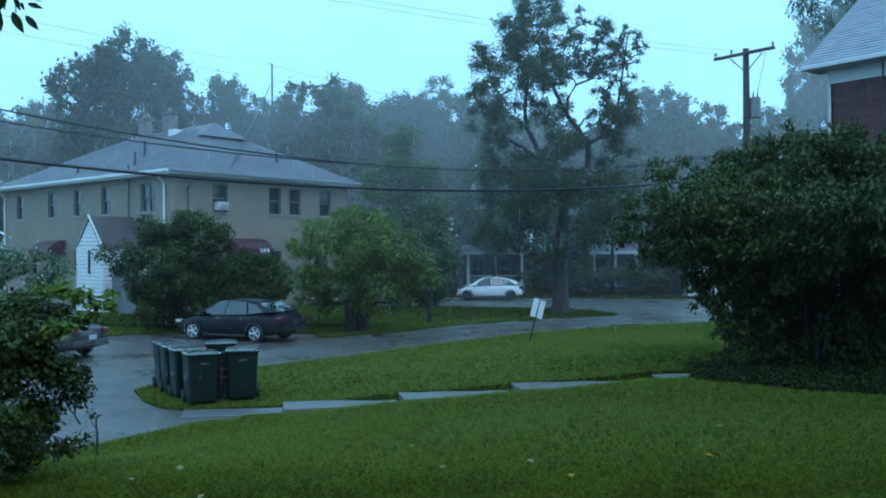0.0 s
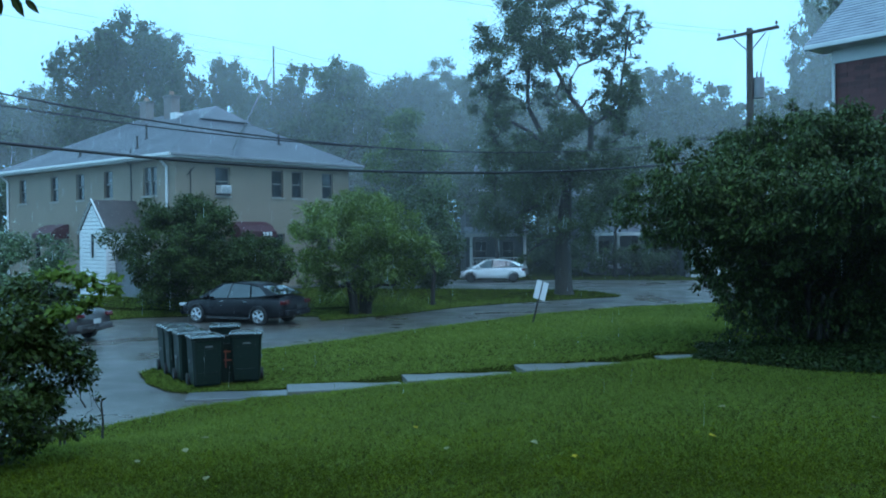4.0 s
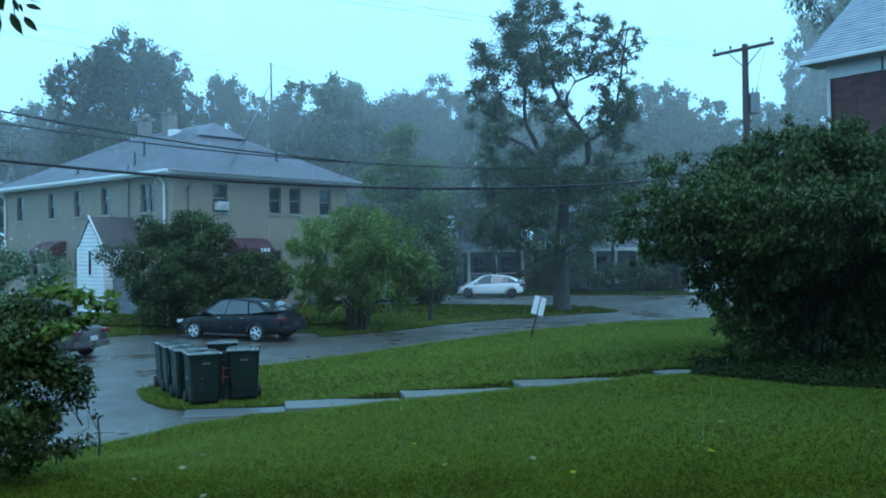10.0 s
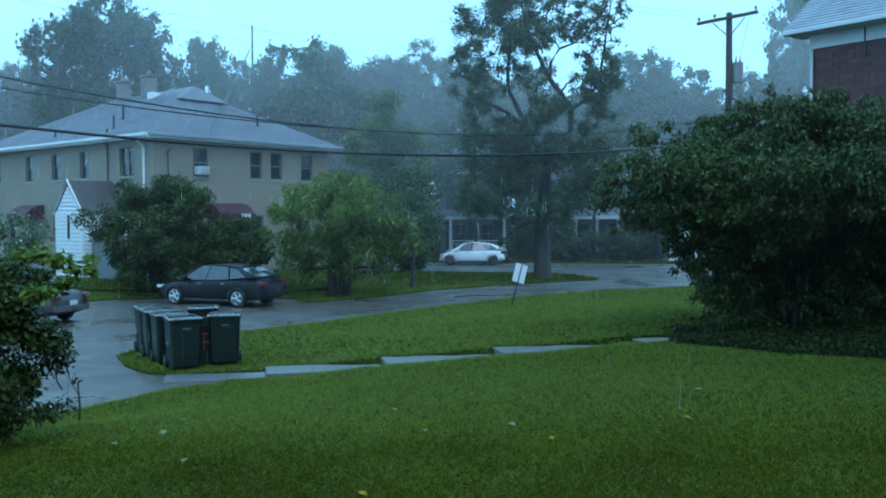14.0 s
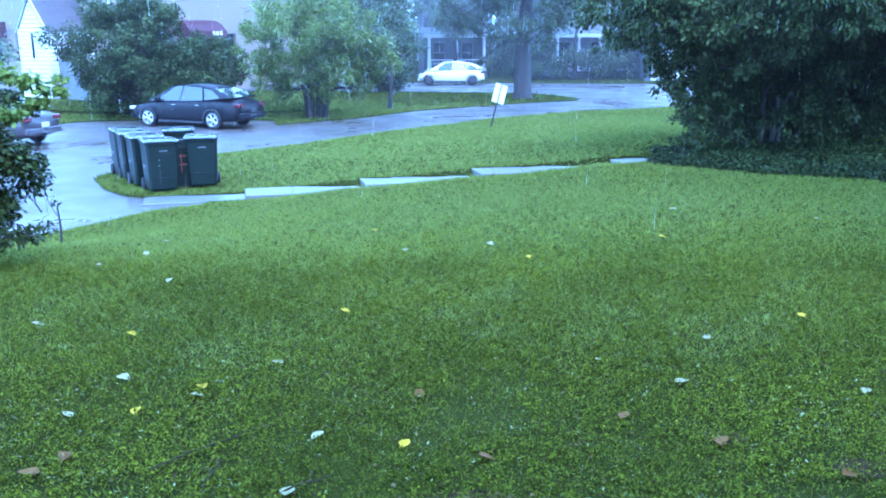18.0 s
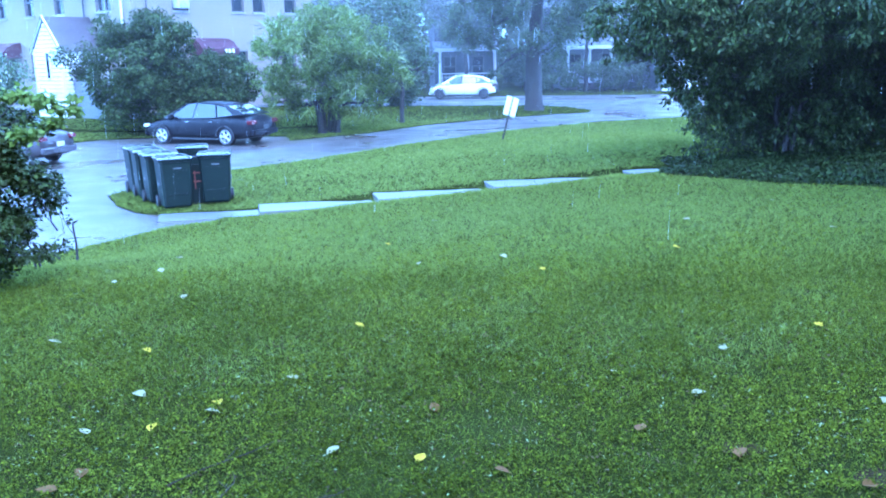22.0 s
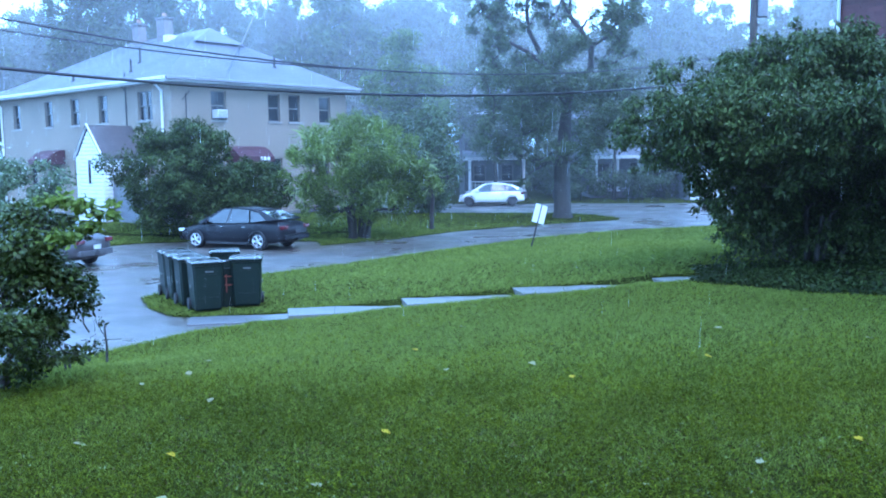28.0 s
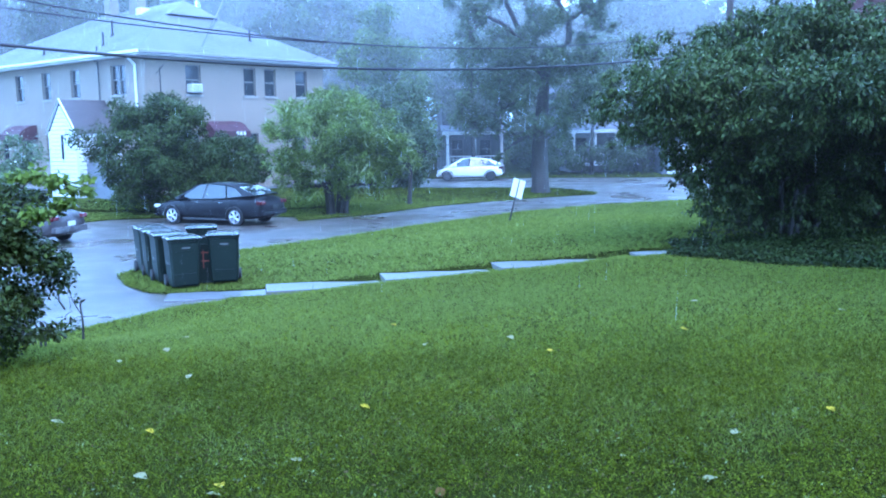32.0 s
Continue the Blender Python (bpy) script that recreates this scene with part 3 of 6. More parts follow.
# window air conditioner
ac = thing("air_conditioner", HOUSE @ pose(2.52, 0.02, WZ[0] + 0.09), "white box air conditioner in an upper sash window", "air conditioner")
part("case", boxes(((-0.28, -0.32, 0), (0.28, 0.12, 0.38)), bevel=0.02), M["white"], ac)
part("grille", boxes(*[((-0.24, -0.335, 0.04 + 0.05 * k), (0.24, -0.322, 0.06 + 0.05 * k)) for k in range(6)]), M["gutter"], ac, "grey louvred grille")


def awning(m, width, label):
    """A quarter-barrel cloth awning with a valance that carries unreadable white lettering."""
    a = thing("awning", m, label, "awning")
    prof = [(0.0, 0.74), (0.3, 0.70), (0.65, 0.55), (0.92, 0.30), (1.0, 0.26)]
    bm = bmesh.new()
    rows = [[bm.verts.new((x, -d, z)) for d, z in prof] for x in (-width / 2, width / 2)]
    for k in range(len(prof) - 1):
        bm.faces.new((rows[0][k], rows[1][k], rows[1][k + 1], rows[0][k + 1]))
    for row in rows:
        lowv = bm.verts.new((row[0].co.x, 0, 0.0))
        frontv = bm.verts.new((row[0].co.x, -1.0, 0.0))
        bm.faces.new([*row, frontv, lowv])
    bmesh.ops.recalc_face_normals(bm, faces=bm.faces)
    top = part("canopy", bm, M["awning"], a)
    top.modifiers.new("thick", "SOLIDIFY").thickness = 0.015
    part("valance", boxes(((-width / 2, -1.02, 0.0), (width / 2, -1.004, 0.26))), M["awning"], a)
    for k in range(3):
        x = width * 0.22 + (k - 1) * 0.2
        part("lettering", boxes(((x - 0.07, -1.032, 0.06), (x + 0.07, -1.022, 0.24))), M["white"], a, "white unreadable lettering bar")
    for x in (-width / 2 + 0.02, width / 2 - 0.02):
        bm = bmesh.new()
        rod(bm, (x, -0.98, 0.02), (x, -0.02, 0.02), 0.015)
        part("frame_bar", bm, M["dark"], a)
    return a


awning(HOUSE @ pose(3.85, -0.01, 3.1), 2.0, "dark red cloth awning over the front entrance")
awning(HOUSE @ pose(-0.01, 10.9, 3.1, 0, 0, -90), 2.0, "dark red cloth awning over the side entrance")

# entrance steps with an iron rail
steps = thing("entrance_steps", HOUSE @ pose(3.8, -0.06, 0), "concrete entrance steps with thin black iron rails", "steps")
for k in range(3):
    part("step", boxes(((-0.8, -0.5 - 0.3 * (3 - k), 0.1), (0.8, -0.02, 0.34 + 0.17 * k)), bevel=0.01), M["concrete"], steps)
for x in (-0.85, 0.85):
    bm = bmesh.new()
    for k in range(5):
        rod(bm, (x, -0.2 - 0.33 * k, 0.3), (x, -0.2 - 0.33 * k, 1.75 - 0.14 * k), 0.014)
    rod(bm, (x, -0.2, 1.75), (x, -1.52, 1.19), 0.02)
    part("rail", bm, M["dark"], steps, "black iron handrail")

# ---- white clapboard entry at the side of the house ----
entry = thing("entry_shed", HOUSE @ pose(0, 3.35, 0.35), "narrow white clapboard cellar entry with a gabled shingle roof", "shed")
W2, L2, eave_h, apex_h = 1.15, 2.12, 3.1, 4.42
# dark core shows through the board gaps as painted-in lap shadows
part("core", extrude_poly([(-W2 + 0.04, 0), (W2 - 0.04, 0), (W2 - 0.04, eave_h - 0.05), (0, apex_h - 0.09), (-W2 + 0.04, eave_h - 0.05)], -L2 + 0.05, 0.0, lambda a, b, c: (c, a, b)), M["siding_dark"], entry)
nb = 24
for k in range(nb):
    z0, z1 = 0.02 + k * 0.175, 0.02 + (k + 1) * 0.175 - 0.018
    half = W2 if z1 < eave_h else max(0.06, W2 * (apex_h - z1) / (apex_h - eave_h))
    if z0 < apex_h - 0.2:
        holes = [(-half, half)]
        if 1.75 < (z0 + z1) / 2 < 3.05:
            holes = [(-half, -0.2), (0.2, half)]
        for a0, a1 in holes:
            part("clapboard", extrude_poly([(-L2 - 0.002, z0), (-L2 - 0.05, z0), (-L2 - 0.006, z1), (-L2 - 0.002, z1)], a0, a1, lambda a, b, c: (a, c, b)), M["white"], entry)
    if z1 < eave_h:
        part("clapboard", extrude_poly([(-W2 - 0.002, z0), (-W2 - 0.05, z0), (-W2 - 0.006, z1), (-W2 - 0.002, z1)], -L2, 0.0, lambda a, b, c: (c, a, b)), M["white"], entry)
for s in (-1, 1):
    part("corner_board", boxes(((-L2 - 0.04, s * W2 - 0.05, 0), (-L2 + 0.05, s * W2 + 0.05, eave_h)), bevel=0.005), M["white"], entry)
    part("rake_board", extrude_poly([(s * (W2 + 0.14), eave_h - 0.14), (s * (W2 + 0.14), eave_h + 0.0), (0, apex_h + 0.14), (0, apex_h)], -L2 - 0.12, -L2 - 0.05, lambda a, b, c: (c, a, b)), M["white"], entry)
    course_roof([((-L2 - 0.14, W2 + 0.16), (0, W2 + 0.16), (0, 0), (-L2 - 0.14, 0))] if s > 0 else [((0, -W2 - 0.16), (-L2 - 0.14, -W2 - 0.16), (-L2 - 0.14, 0), (0, 0))],
                eave_h - 0.1, apex_h + 0.06, 10, 0.015, M["shingle_dark"], entry, "roof_slope").modifiers.new("thick", "SOLIDIFY").thickness = 0.03
win = part("window", boxes(((-L2 - 0.05, -0.2, 1.78), (-L2 - 0.0, -0.14, 3.02)), ((-L2 - 0.05, 0.14, 1.78), (-L2 - 0.0, 0.2, 3.02)),
                           ((-L2 - 0.05, -0.14, 2.95), (-L2 - 0.0, 0.14, 3.02)), ((-L2 - 0.05, -0.14, 1.78), (-L2 - 0.0, 0.14, 1.86))), M["white"], entry)
part("pane", boxes(((-L2 - 0.02, -0.14, 1.86), (-L2 - 0.004, 0.14, 2.95))), M["pane"], win)
bulk = thing("cellar_bulkhead", HOUSE @ pose(-0.4, 2.12, 0.35), "low grey clapboard bulkhead sloping down beside the entry", "bulkhead")
part("body", extrude_poly([(0, 0), (-3.0, 0), (-3.0, 0.9), (0, 2.0)], -1.3, 0.0, lambda a, b, c: (c, a + 0.02, b)), M["siding_grey"], bulk)
for k in range(11):
    z0 = 0.02 + 0.165 * k
    far = -3.0 if z0 + 0.17 < 0.9 else -3.0 * (2.0 - z0 - 0.17) / 1.1
    if far < -0.2:
        part("clapboard", extrude_poly([(-1.302, z0), (-1.35, z0), (-1.306, z0 + 0.18), (-1.302, z0 + 0.18)], far, 0.0, lambda a, b, c: (a, c, b)), M["siding_grey"], bulk)


# ---- cars ----
def sedan(m, paint, label, length=4.75, plate="plate", rim="rim"):
    """A four-door saloon: x ahead, y to its left, standing on the ground."""
    c = thing("car", m, label, "car")
    L, hw = length / 2, 0.91
    # stations from the tail to the nose: x, deck height, half width, belt height, underside
    S = [(-L, 0.80, 0.66, 0.72, 0.42), (-L + 0.08, 0.98, 0.76, 0.84, 0.30), (-L + 0.35, 1.06, 0.85, 0.90, 0.24), (-L + 0.8, 1.07, 0.90, 0.93, 0.20), (-0.95, 1.03, hw, 0.94, 0.18),
         (0.0, 0.98, hw, 0.92, 0.18), (0.75, 0.97, hw, 0.90, 0.18), (1.15, 0.96, 0.90, 0.86, 0.19), (1.6, 0.88, 0.88, 0.80, 0.20), (L - 0.32, 0.76, 0.82, 0.70, 0.22), (L - 0.06, 0.62, 0.68, 0.58, 0.26), (L, 0.50, 0.58, 0.48, 0.32)]
    bm = bmesh.new()
    rings = []
    for x, deck, w, belt, low in S:
        half = [(0, low), (w * 0.86, low), (w * 0.985, low + 0.12), (w, (low + belt) / 2 + 0.04), (w * 0.97, belt - 0.03), (w * 0.9, belt + 0.02), (w * 0.6, deck - 0.01), (0, deck)]
        pts = half + [(-y, z) for y, z in reversed(half[1:-1])]
        rings.append([bm.verts.new((x, y, z)) for y, z in pts])
    for a, b in zip(rings, rings[1:]):
        for k in range(len(a)):
            bm.faces.new((a[k], a[(k + 1) % len(a)], b[(k + 1) % len(a)], b[k]))
    bm.faces.new(rings[0]), bm.faces.new(list(reversed(rings[-1])))
    bmesh.ops.recalc_face_normals(bm, faces=bm.faces)
    for f in bm.faces:
        f.smooth = True
    body = part("body", bm, paint, c)
    rounding = body.modifiers.new("round", "SUBSURF")
    rounding.levels = rounding.render_levels = 1
    # glasshouse: belt points and roof points
    ry = 0.60
    bm = bmesh.new()
    roofl = [bm.verts.new((x, s * ry, z)) for s in (1, -1) for x, z in ((-1.32, 1.33), (-0.8, 1.435), (-0.15, 1.475), (0.42, 1.42))]
    mid = [bm.verts.new((x, 0, z)) for x, z in ((-1.36, 1.345), (-0.8, 1.46), (-0.15, 1.50), (0.45, 1.435))]
    for k in range(3):
        bm.faces.new((roofl[k], roofl[k + 1], mid[k + 1], mid[k]))
        bm.faces.new((mid[k], mid[k + 1], roofl[4 + k + 1], roofl[4 + k]))
    bmesh.ops.recalc_face_normals(bm, faces=bm.faces)
    for f in bm.faces:
        f.smooth = True
    roof_ = part("roof", bm, paint, c)
    roof_.modifiers.new("thick", "SOLIDIFY").thickness = 0.03

    def quad(name, pts, material, parent, thick=0.012):
        q = bmesh.new()
        q.faces.new([q.verts.new(p) for p in pts])
        o = part(name, q, material, parent)
        o.modifiers.new("thick", "SOLIDIFY").thickness = thick
        return o
    quad("windscreen", [(1.38, 0.76, 0.93), (1.38, -0.76, 0.93), (0.45, -0.59, 1.425), (0.45, 0.59, 1.425)], M["car_glass"], c)
    quad("rear_window", [(-2.1, -0.70, 1.075), (-2.1, 0.70, 1.075), (-1.34, 0.58, 1.345), (-1.34, -0.58, 1.345)], M["car_glass"], c)
    for s in (1, -1):
        quad("side_window", [(1.12, s * 0.855, 0.92), (0.06, s * 0.86, 0.94), (0.0, s * 0.62, 1.44), (0.36, s * 0.62, 1.405)], M["car_glass"], c)
        quad("side_window", [(-0.02, s * 0.86, 0.94), (-0.98, s * 0.85, 0.975), (-0.82, s * 0.62, 1.40), (-0.08, s * 0.62, 1.44)], M["car_glass"], c)
        quad("quarter_window", [(-1.05, s * 0.85, 0.985), (-1.72, s * 0.81, 1.06), (-1.22, s * 0.62, 1.315), (-0.88, s * 0.622, 1.385)], M["car_glass"], c)
        quad("pillar", [(1.40, s * 0.8, 0.92), (1.12, s * 0.87, 0.91), (0.36, s * 0.625, 1.425), (0.47, s * 0.585, 1.43)], paint, c, 0.03)
        quad("pillar", [(-2.14, s * 0.72, 1.06), (-1.72, s * 0.83, 1.03), (-1.2, s * 0.625, 1.34), (-1.36, s * 0.58, 1.345)], paint, c, 0.03)
        quad("pillar", [(0.06, s * 0.865, 0.92), (-0.02, s * 0.865, 0.92), (-0.08, s * 0.625, 1.45), (0.0, s * 0.625, 1.45)], M["dark"], c, 0.02)
        part("mirror", boxes(((0.78, s * 0.98 - 0.09, 0.93), (0.96, s * 0.98 + 0.09, 1.06)), bevel=0.03), paint, c)
        for x in (0.16, -0.86):
            part("door_handle", boxes(((x, s * 0.905 - 0.02, 0.80), (x + 0.17, s * 0.905 + 0.02, 0.83)), bevel=0.008), M["chrome"], c)
        part("sill_trim", boxes(((-0.95, s * 0.885 - 0.02, 0.19), (0.95, s * 0.885 + 0.02, 0.26)), bevel=0.01), M["dark"], c)
        part("taillight", boxes(((-L - 0.005, s * 0.62 - 0.16, 0.74), (-L + 0.22, s * 0.62 + 0.16, 0.88)), bevel=0.03), M["red_lens"], c, "red tail light")
        part("headlight", boxes(((L - 0.36, s * 0.6 - 0.16, 0.58), (L - 0.03, s * 0.6 + 0.14, 0.70)), bevel=0.03), M["lens"], c, "clear headlight")
        for x in (1.42, -1.38):
            wheel = new("wheel")
            wheel.parent = c
            wheel.matrix_local = pose(x, s * 0.80, 0.325, 90, 0, 0)
            t = bmesh.new()
            bmesh.ops.create_cone(t, cap_ends=True, segments=28, radius1=0.325, radius2=0.325, depth=0.22)
            bmesh.ops.bevel(t, geom=[e for e in t.edges if len(e.link_faces) == 2 and abs(e.verts[0].co.z - e.verts[1].co.z) < 1e-4], offset=0.04, segments=2, affect="EDGES")
            part("tyre", t, M["rubber"], wheel)
            t = bmesh.new()
            z = -s * 0.113
            rod(t, (0, 0, z + s * 0.02), (0, 0, z - s * 0.004), 0.07, n=12)
            for k in range(5):
                a = 2 * math.pi * k / 5
                for off in (-0.14, 0.14):
                    rod(t, (0.05 * math.cos(a), 0.05 * math.sin(a), z), (0.2 * math.cos(a + off), 0.2 * math.sin(a + off), z), 0.022, n=6)
            for k in range(24):
                a, b = 2 * math.pi * k / 24, 2 * math.pi * (k + 1) / 24
                rod(t, (0.215 * math.cos(a), 0.215 * math.sin(a), z), (0.215 * math.cos(b), 0.215 * math.sin(b), z), 0.02, n=5)
            part("rim", t, M[rim], wheel, "alloy rim")
            arch = bmesh.new()
            ring = [(0.38 * math.cos(q), 0.38 * math.sin(q)) for q in np.linspace(0.0, math.pi, 13)]
            inner = [(0.34 * math.cos(q), 0.34 * math.sin(q)) for q in np.linspace(math.pi, 0.0, 13)]
            vs = [arch.verts.new((x + p, s * 0.918, 0.325 + q)) for p, q in ring + inner]
            for k in range(12):
                arch.faces.new((vs[k], vs[k + 1], vs[24 - k], vs[25 - k]))
            o = part("wheel_arch", arch, M["dark"], c)
            o.modifiers.new("thick", "SOLIDIFY").thickness = 0.05
    part("bumper", boxes(((-L - 0.04, -0.72, 0.36), (-L + 0.12, 0.72, 0.55)), bevel=0.04), paint, c)
    part("bumper", boxes(((L - 0.1, -0.62, 0.26), (L + 0.03, 0.62, 0.42)), bevel=0.04), paint, c)
    part("number_plate", boxes(((-L - 0.052, -0.16, 0.56), (-L - 0.03, 0.16, 0.70)), bevel=0.004), M[plate], c, "blank number plate")
    return c


sedan(pose(-7.45, 32.25, 0, 0, 0, 154), M["car_black"], "black four-door sedan with bright alloy wheels on the drive", 4.85, "dark")
sedan(pose(3.1, 58.3, 0, 0, 0, 174), M["car_white"], "white four-door sedan parked along the street", 4.25, rim="rim_dark")
sedan(pose(-12.8, 27.2, 0, 0, 0, 162), M["car_silver"], "grey sedan with red tail lights half hidden by a shrub", 4.7)


# ---- wheeled bins ----
def wheelie_bin(m, label):
    b = thing("wheeled_bin", m, label, "bin", "wheeled bins by the drive")
    bm = bmesh.new()
    rings = []
    for z, hx, hy in ((0.05, 0.255, 0.29), (0.09, 0.275, 0.31), (0.62, 0.30, 0.345), (0.98, 0.315, 0.365), (0.985, 0.335, 0.385), (1.03, 0.338, 0.388)):
        rings.append([bm.verts.new((sx * hx * cx, sy * hy * cy, z)) for sx, sy, cx, cy in
                      ((1, 1, 0.86, 1), (-1, 1, 0.86, 1), (-1, 1, 1, 0.88), (-1, -1, 1, 0.88), (-1, -1, 0.86, 1), (1, -1, 0.86, 1), (1, -1, 1, 0.88), (1, 1, 1, 0.88))])
    for p, q in zip(rings, rings[1:]):
        for k in range(8):
            bm.faces.new((p[k], p[(k + 1) % 8], q[(k + 1) % 8], q[k]))
    bm.faces.new(rings[0]), bm.faces.new(list(reversed(rings[-1])))
    bmesh.ops.recalc_face_normals(bm, faces=bm.faces)
    part("body", bm, M["bin"], b)
    lid = bmesh.new()
    rings = []
    for z, hx, hy in ((1.032, 0.35, 0.40), (1.052, 0.352, 0.402), (1.078, 0.31, 0.35), (1.086, 0.16, 0.2)):
        rings.append([lid.verts.new((sx * hx * cx, sy * hy * cy, z)) for sx, sy, cx, cy in
                      ((1, 1, 0.86, 1), (-1, 1, 0.86, 1), (-1, 1, 1, 0.88), (-1, -1, 1, 0.88), (-1, -1, 0.86, 1), (1, -1, 0.86, 1), (1, -1, 1, 0.88), (1, 1, 1, 0.88))])
    for p, q in zip(rings, rings[1:]):
        for k in range(8):
            lid.faces.new((p[k], p[(k + 1) % 8], q[(k + 1) % 8], q[k]))
    lid.faces.new(rings[0]), lid.faces.new(list(reversed(rings[-1])))
    bmesh.ops.recalc_face_normals(lid, faces=lid.faces)
    part("lid", lid, M["bin_lid"], b, "rain-wet dark green lid")
    bm = bmesh.new()
    rod(bm, (-0.26, 0.42, 1.0), (0.26, 0.42, 1.0), 0.018)
    for x in (-0.26, 0.26):
        rod(bm, (x, 0.34, 0.98), (x, 0.42, 1.0), 0.018)
    part("handle", bm, M["bin"], b)
    for s in (-1, 1):
        bm = bmesh.new()
        rod(bm, (s * 0.26, 0.27, 0.13), (s * 0.33, 0.27, 0.13), 0.13, n=18)
        part("wheel", bm, M["rubber"], b, "black rubber wheel")
        part("grip", boxes(((s * 0.305 - 0.012, -0.1, 0.5), (s * 0.305 + 0.012, 0.1, 0.56)), bevel=0.006), M["bin_mark"], b, "pale moulded grip")
    for z, y in ((0.78, -0.35), (0.3, -0.325)):
        part("rib", boxes(((-0.2, y - 0.012, z), (0.2, y + 0.005, z + 0.02))), M["bin"], b)
    part("maker_plate", boxes(((-0.06, -0.366, 0.84), (0.1, -0.352, 0.87))), M["bin_mark"], b, "small pale moulded plate")
    return b


first = wheelie_bin(pose(-5.02, 18.2, hgt(-5.02, 18.2), 0, 0, 26), "dark green plastic wheeled bin on the grass verge")
for x, y, a in ((-4.25, 18.65, 10), (-5.52, 18.93, 27), (-5.95, 19.66, 25), (-6.34, 20.4, 28), (-5.1, 20.2, 14)):
    copy_thing(first, pose(x, y, hgt(x, y), 0, 0, a))
mark = thing("paint_mark", pose(-4.68, 18.42, hgt(-4.7, 18.4), 0, 0, 10), "orange sprayed ladder-shaped mark on a leaning board", "painted board")
part("board", boxes(((-0.06, 0.0, 0), (0.26, 0.03, 0.85)), bevel=0.004), M["bin"], mark)
for lo, hi in (((0.0, -0.008, 0.66), (0.22, -0.002, 0.69)), ((0.0, -0.008, 0.48), (0.22, -0.002, 0.51)), ((0.03, -0.012, 0.34), (0.05, -0.009, 0.72)), ((0.17, -0.012, 0.34), (0.19, -0.009, 0.72))):
    part("stripe", boxes((lo, hi)), M["orange"], mark, "orange spray paint stripe")

# ---- leaning sign ----
sign = thing("leaning_sign", pose(2.92, 30.0, hgt(2.92, 30.0) - 0.05, -4, 18, 22), "two white sign boards on a leaning dark metal post", "sign")
part("post", boxes(((-0.025, -0.012, -0.1), (0.025, 0.012, 1.5)), bevel=0.004), M["post"], sign)
for x in (-0.13, 0.13):
    p = part("board", boxes(((x - 0.105, -0.03, 0.92), (x + 0.105, -0.015, 1.56)), bevel=0.006), M["sign"], sign, "white enamelled sign board")
for z in (1.05, 1.38):
    bm = bmesh.new()
    rod(bm, (0, -0.045, z), (0, 0.02, z), 0.012)
    part("bolt", bm, M["chrome"], sign)

# ---- utility pole, transformer and wires ----
pole = thing("utility_pole", pose(12.08, 35, 0), "weathered dark wooden utility pole with a crossarm and transformer", "utility pole")
V, F = tubes([[(0, 0, -0.3, 0.17), (0, 0, 4, 0.155), (0.02, 0, 8, 0.14), (0, 0, 11.2, 0.12)]], 12)
fast("shaft", V, F, M["wood"], pole, smooth=True)
arm_dir = Vector((0.61, -0.79, 0)).normalized()
arm = bmesh.new()
box(arm, (-1.36, -0.06, -0.06), (1.36, 0.06, 0.06), 0.01)
arm_o = part("crossarm", arm, M["wood"], pole)
arm_o.matrix_local = Matrix.Translation((0, 0, 10.98)) @ pose(0, -0.0, 0, 0, 0, math.degrees(math.atan2(arm_dir.y, arm_dir.x))) @ Matrix.Translation((0, -0.17, 0))
for s in (-1.28, -0.55, 1.28):
    bm = bmesh.new()
    rod(bm, (s, -0.17, 0.06), (s, -0.17, 0.14), 0.015)
    rod(bm, (s, -0.17, 0.13), (s, -0.17, 0.24), 0.06, 0.035)
    o = part("insulator", bm, M["dark"], pole, "dark porcelain insulator")
    o.matrix_local = Matrix.Translation((0, 0, 10.98)) @ pose(0, 0, 0, 0, 0, math.degrees(math.atan2(arm_dir.y, arm_dir.x)))
for s in (-1, 1):
    bm = bmesh.new()
    a = arm_dir * 0.72 * s
    rod(bm, (a.x, a.y, 10.92), (0, 0, 10.25), 0.022)
    part("brace", bm, M["wood"], pole)
bm = bmesh.new()
rod(bm, (0.36, 0, 8.45), (0.36, 0, 9.25), 0.22, n=18)
tr = part("transformer", bm, M["gutter"], pole, "grey cylindrical transformer can")
for s in (0.28, 0.44):
    bm = bmesh.new()
    rod(bm, (s, 0, 9.25), (s + 0.02, 0, 9.5), 0.035, 0.02)
    part("bushing", bm, M["dark"], tr)
for z in (7.4, 7.8, 8.15):
    bm = bmesh.new()
    rod(bm, (-0.24, 0, z), (0.24, 0, z), 0.03)
    part("bracket", bm, M["dark"], pole)
bm = bmesh.new()
rod(bm, (0.42, -0.1, 9.5), (0.62, -0.5, 10.95), 0.008)
part("jumper_wire", bm, M["wire"], pole)


def wire(label, pts, r, name="cable"):
    V, F = tubes([[(*p, r) for p in pts]], 6)
    return tagged(fast(name, V, F, M["wire"], smooth=True), label, "cable", "overhead cables")


def sagging(c2, c1, c0, x0, x1, n=40):
    """Points of a hanging cable in the vertical plane of the pole line."""
    return [(x, 35 + 0.62 * (x - 12.08), c2 * x * x + c1 * x + c0) for x in np.linspace(x0, x1, n)]


def span(a, b, sag, n=24):
    a, b = np.array(a, float), np.array(b, float)
    return [tuple(a + (b - a) * t - np.array([0, 0, 4 * sag * t * (1 - t)])) for t in np.linspace(0, 1, n)]


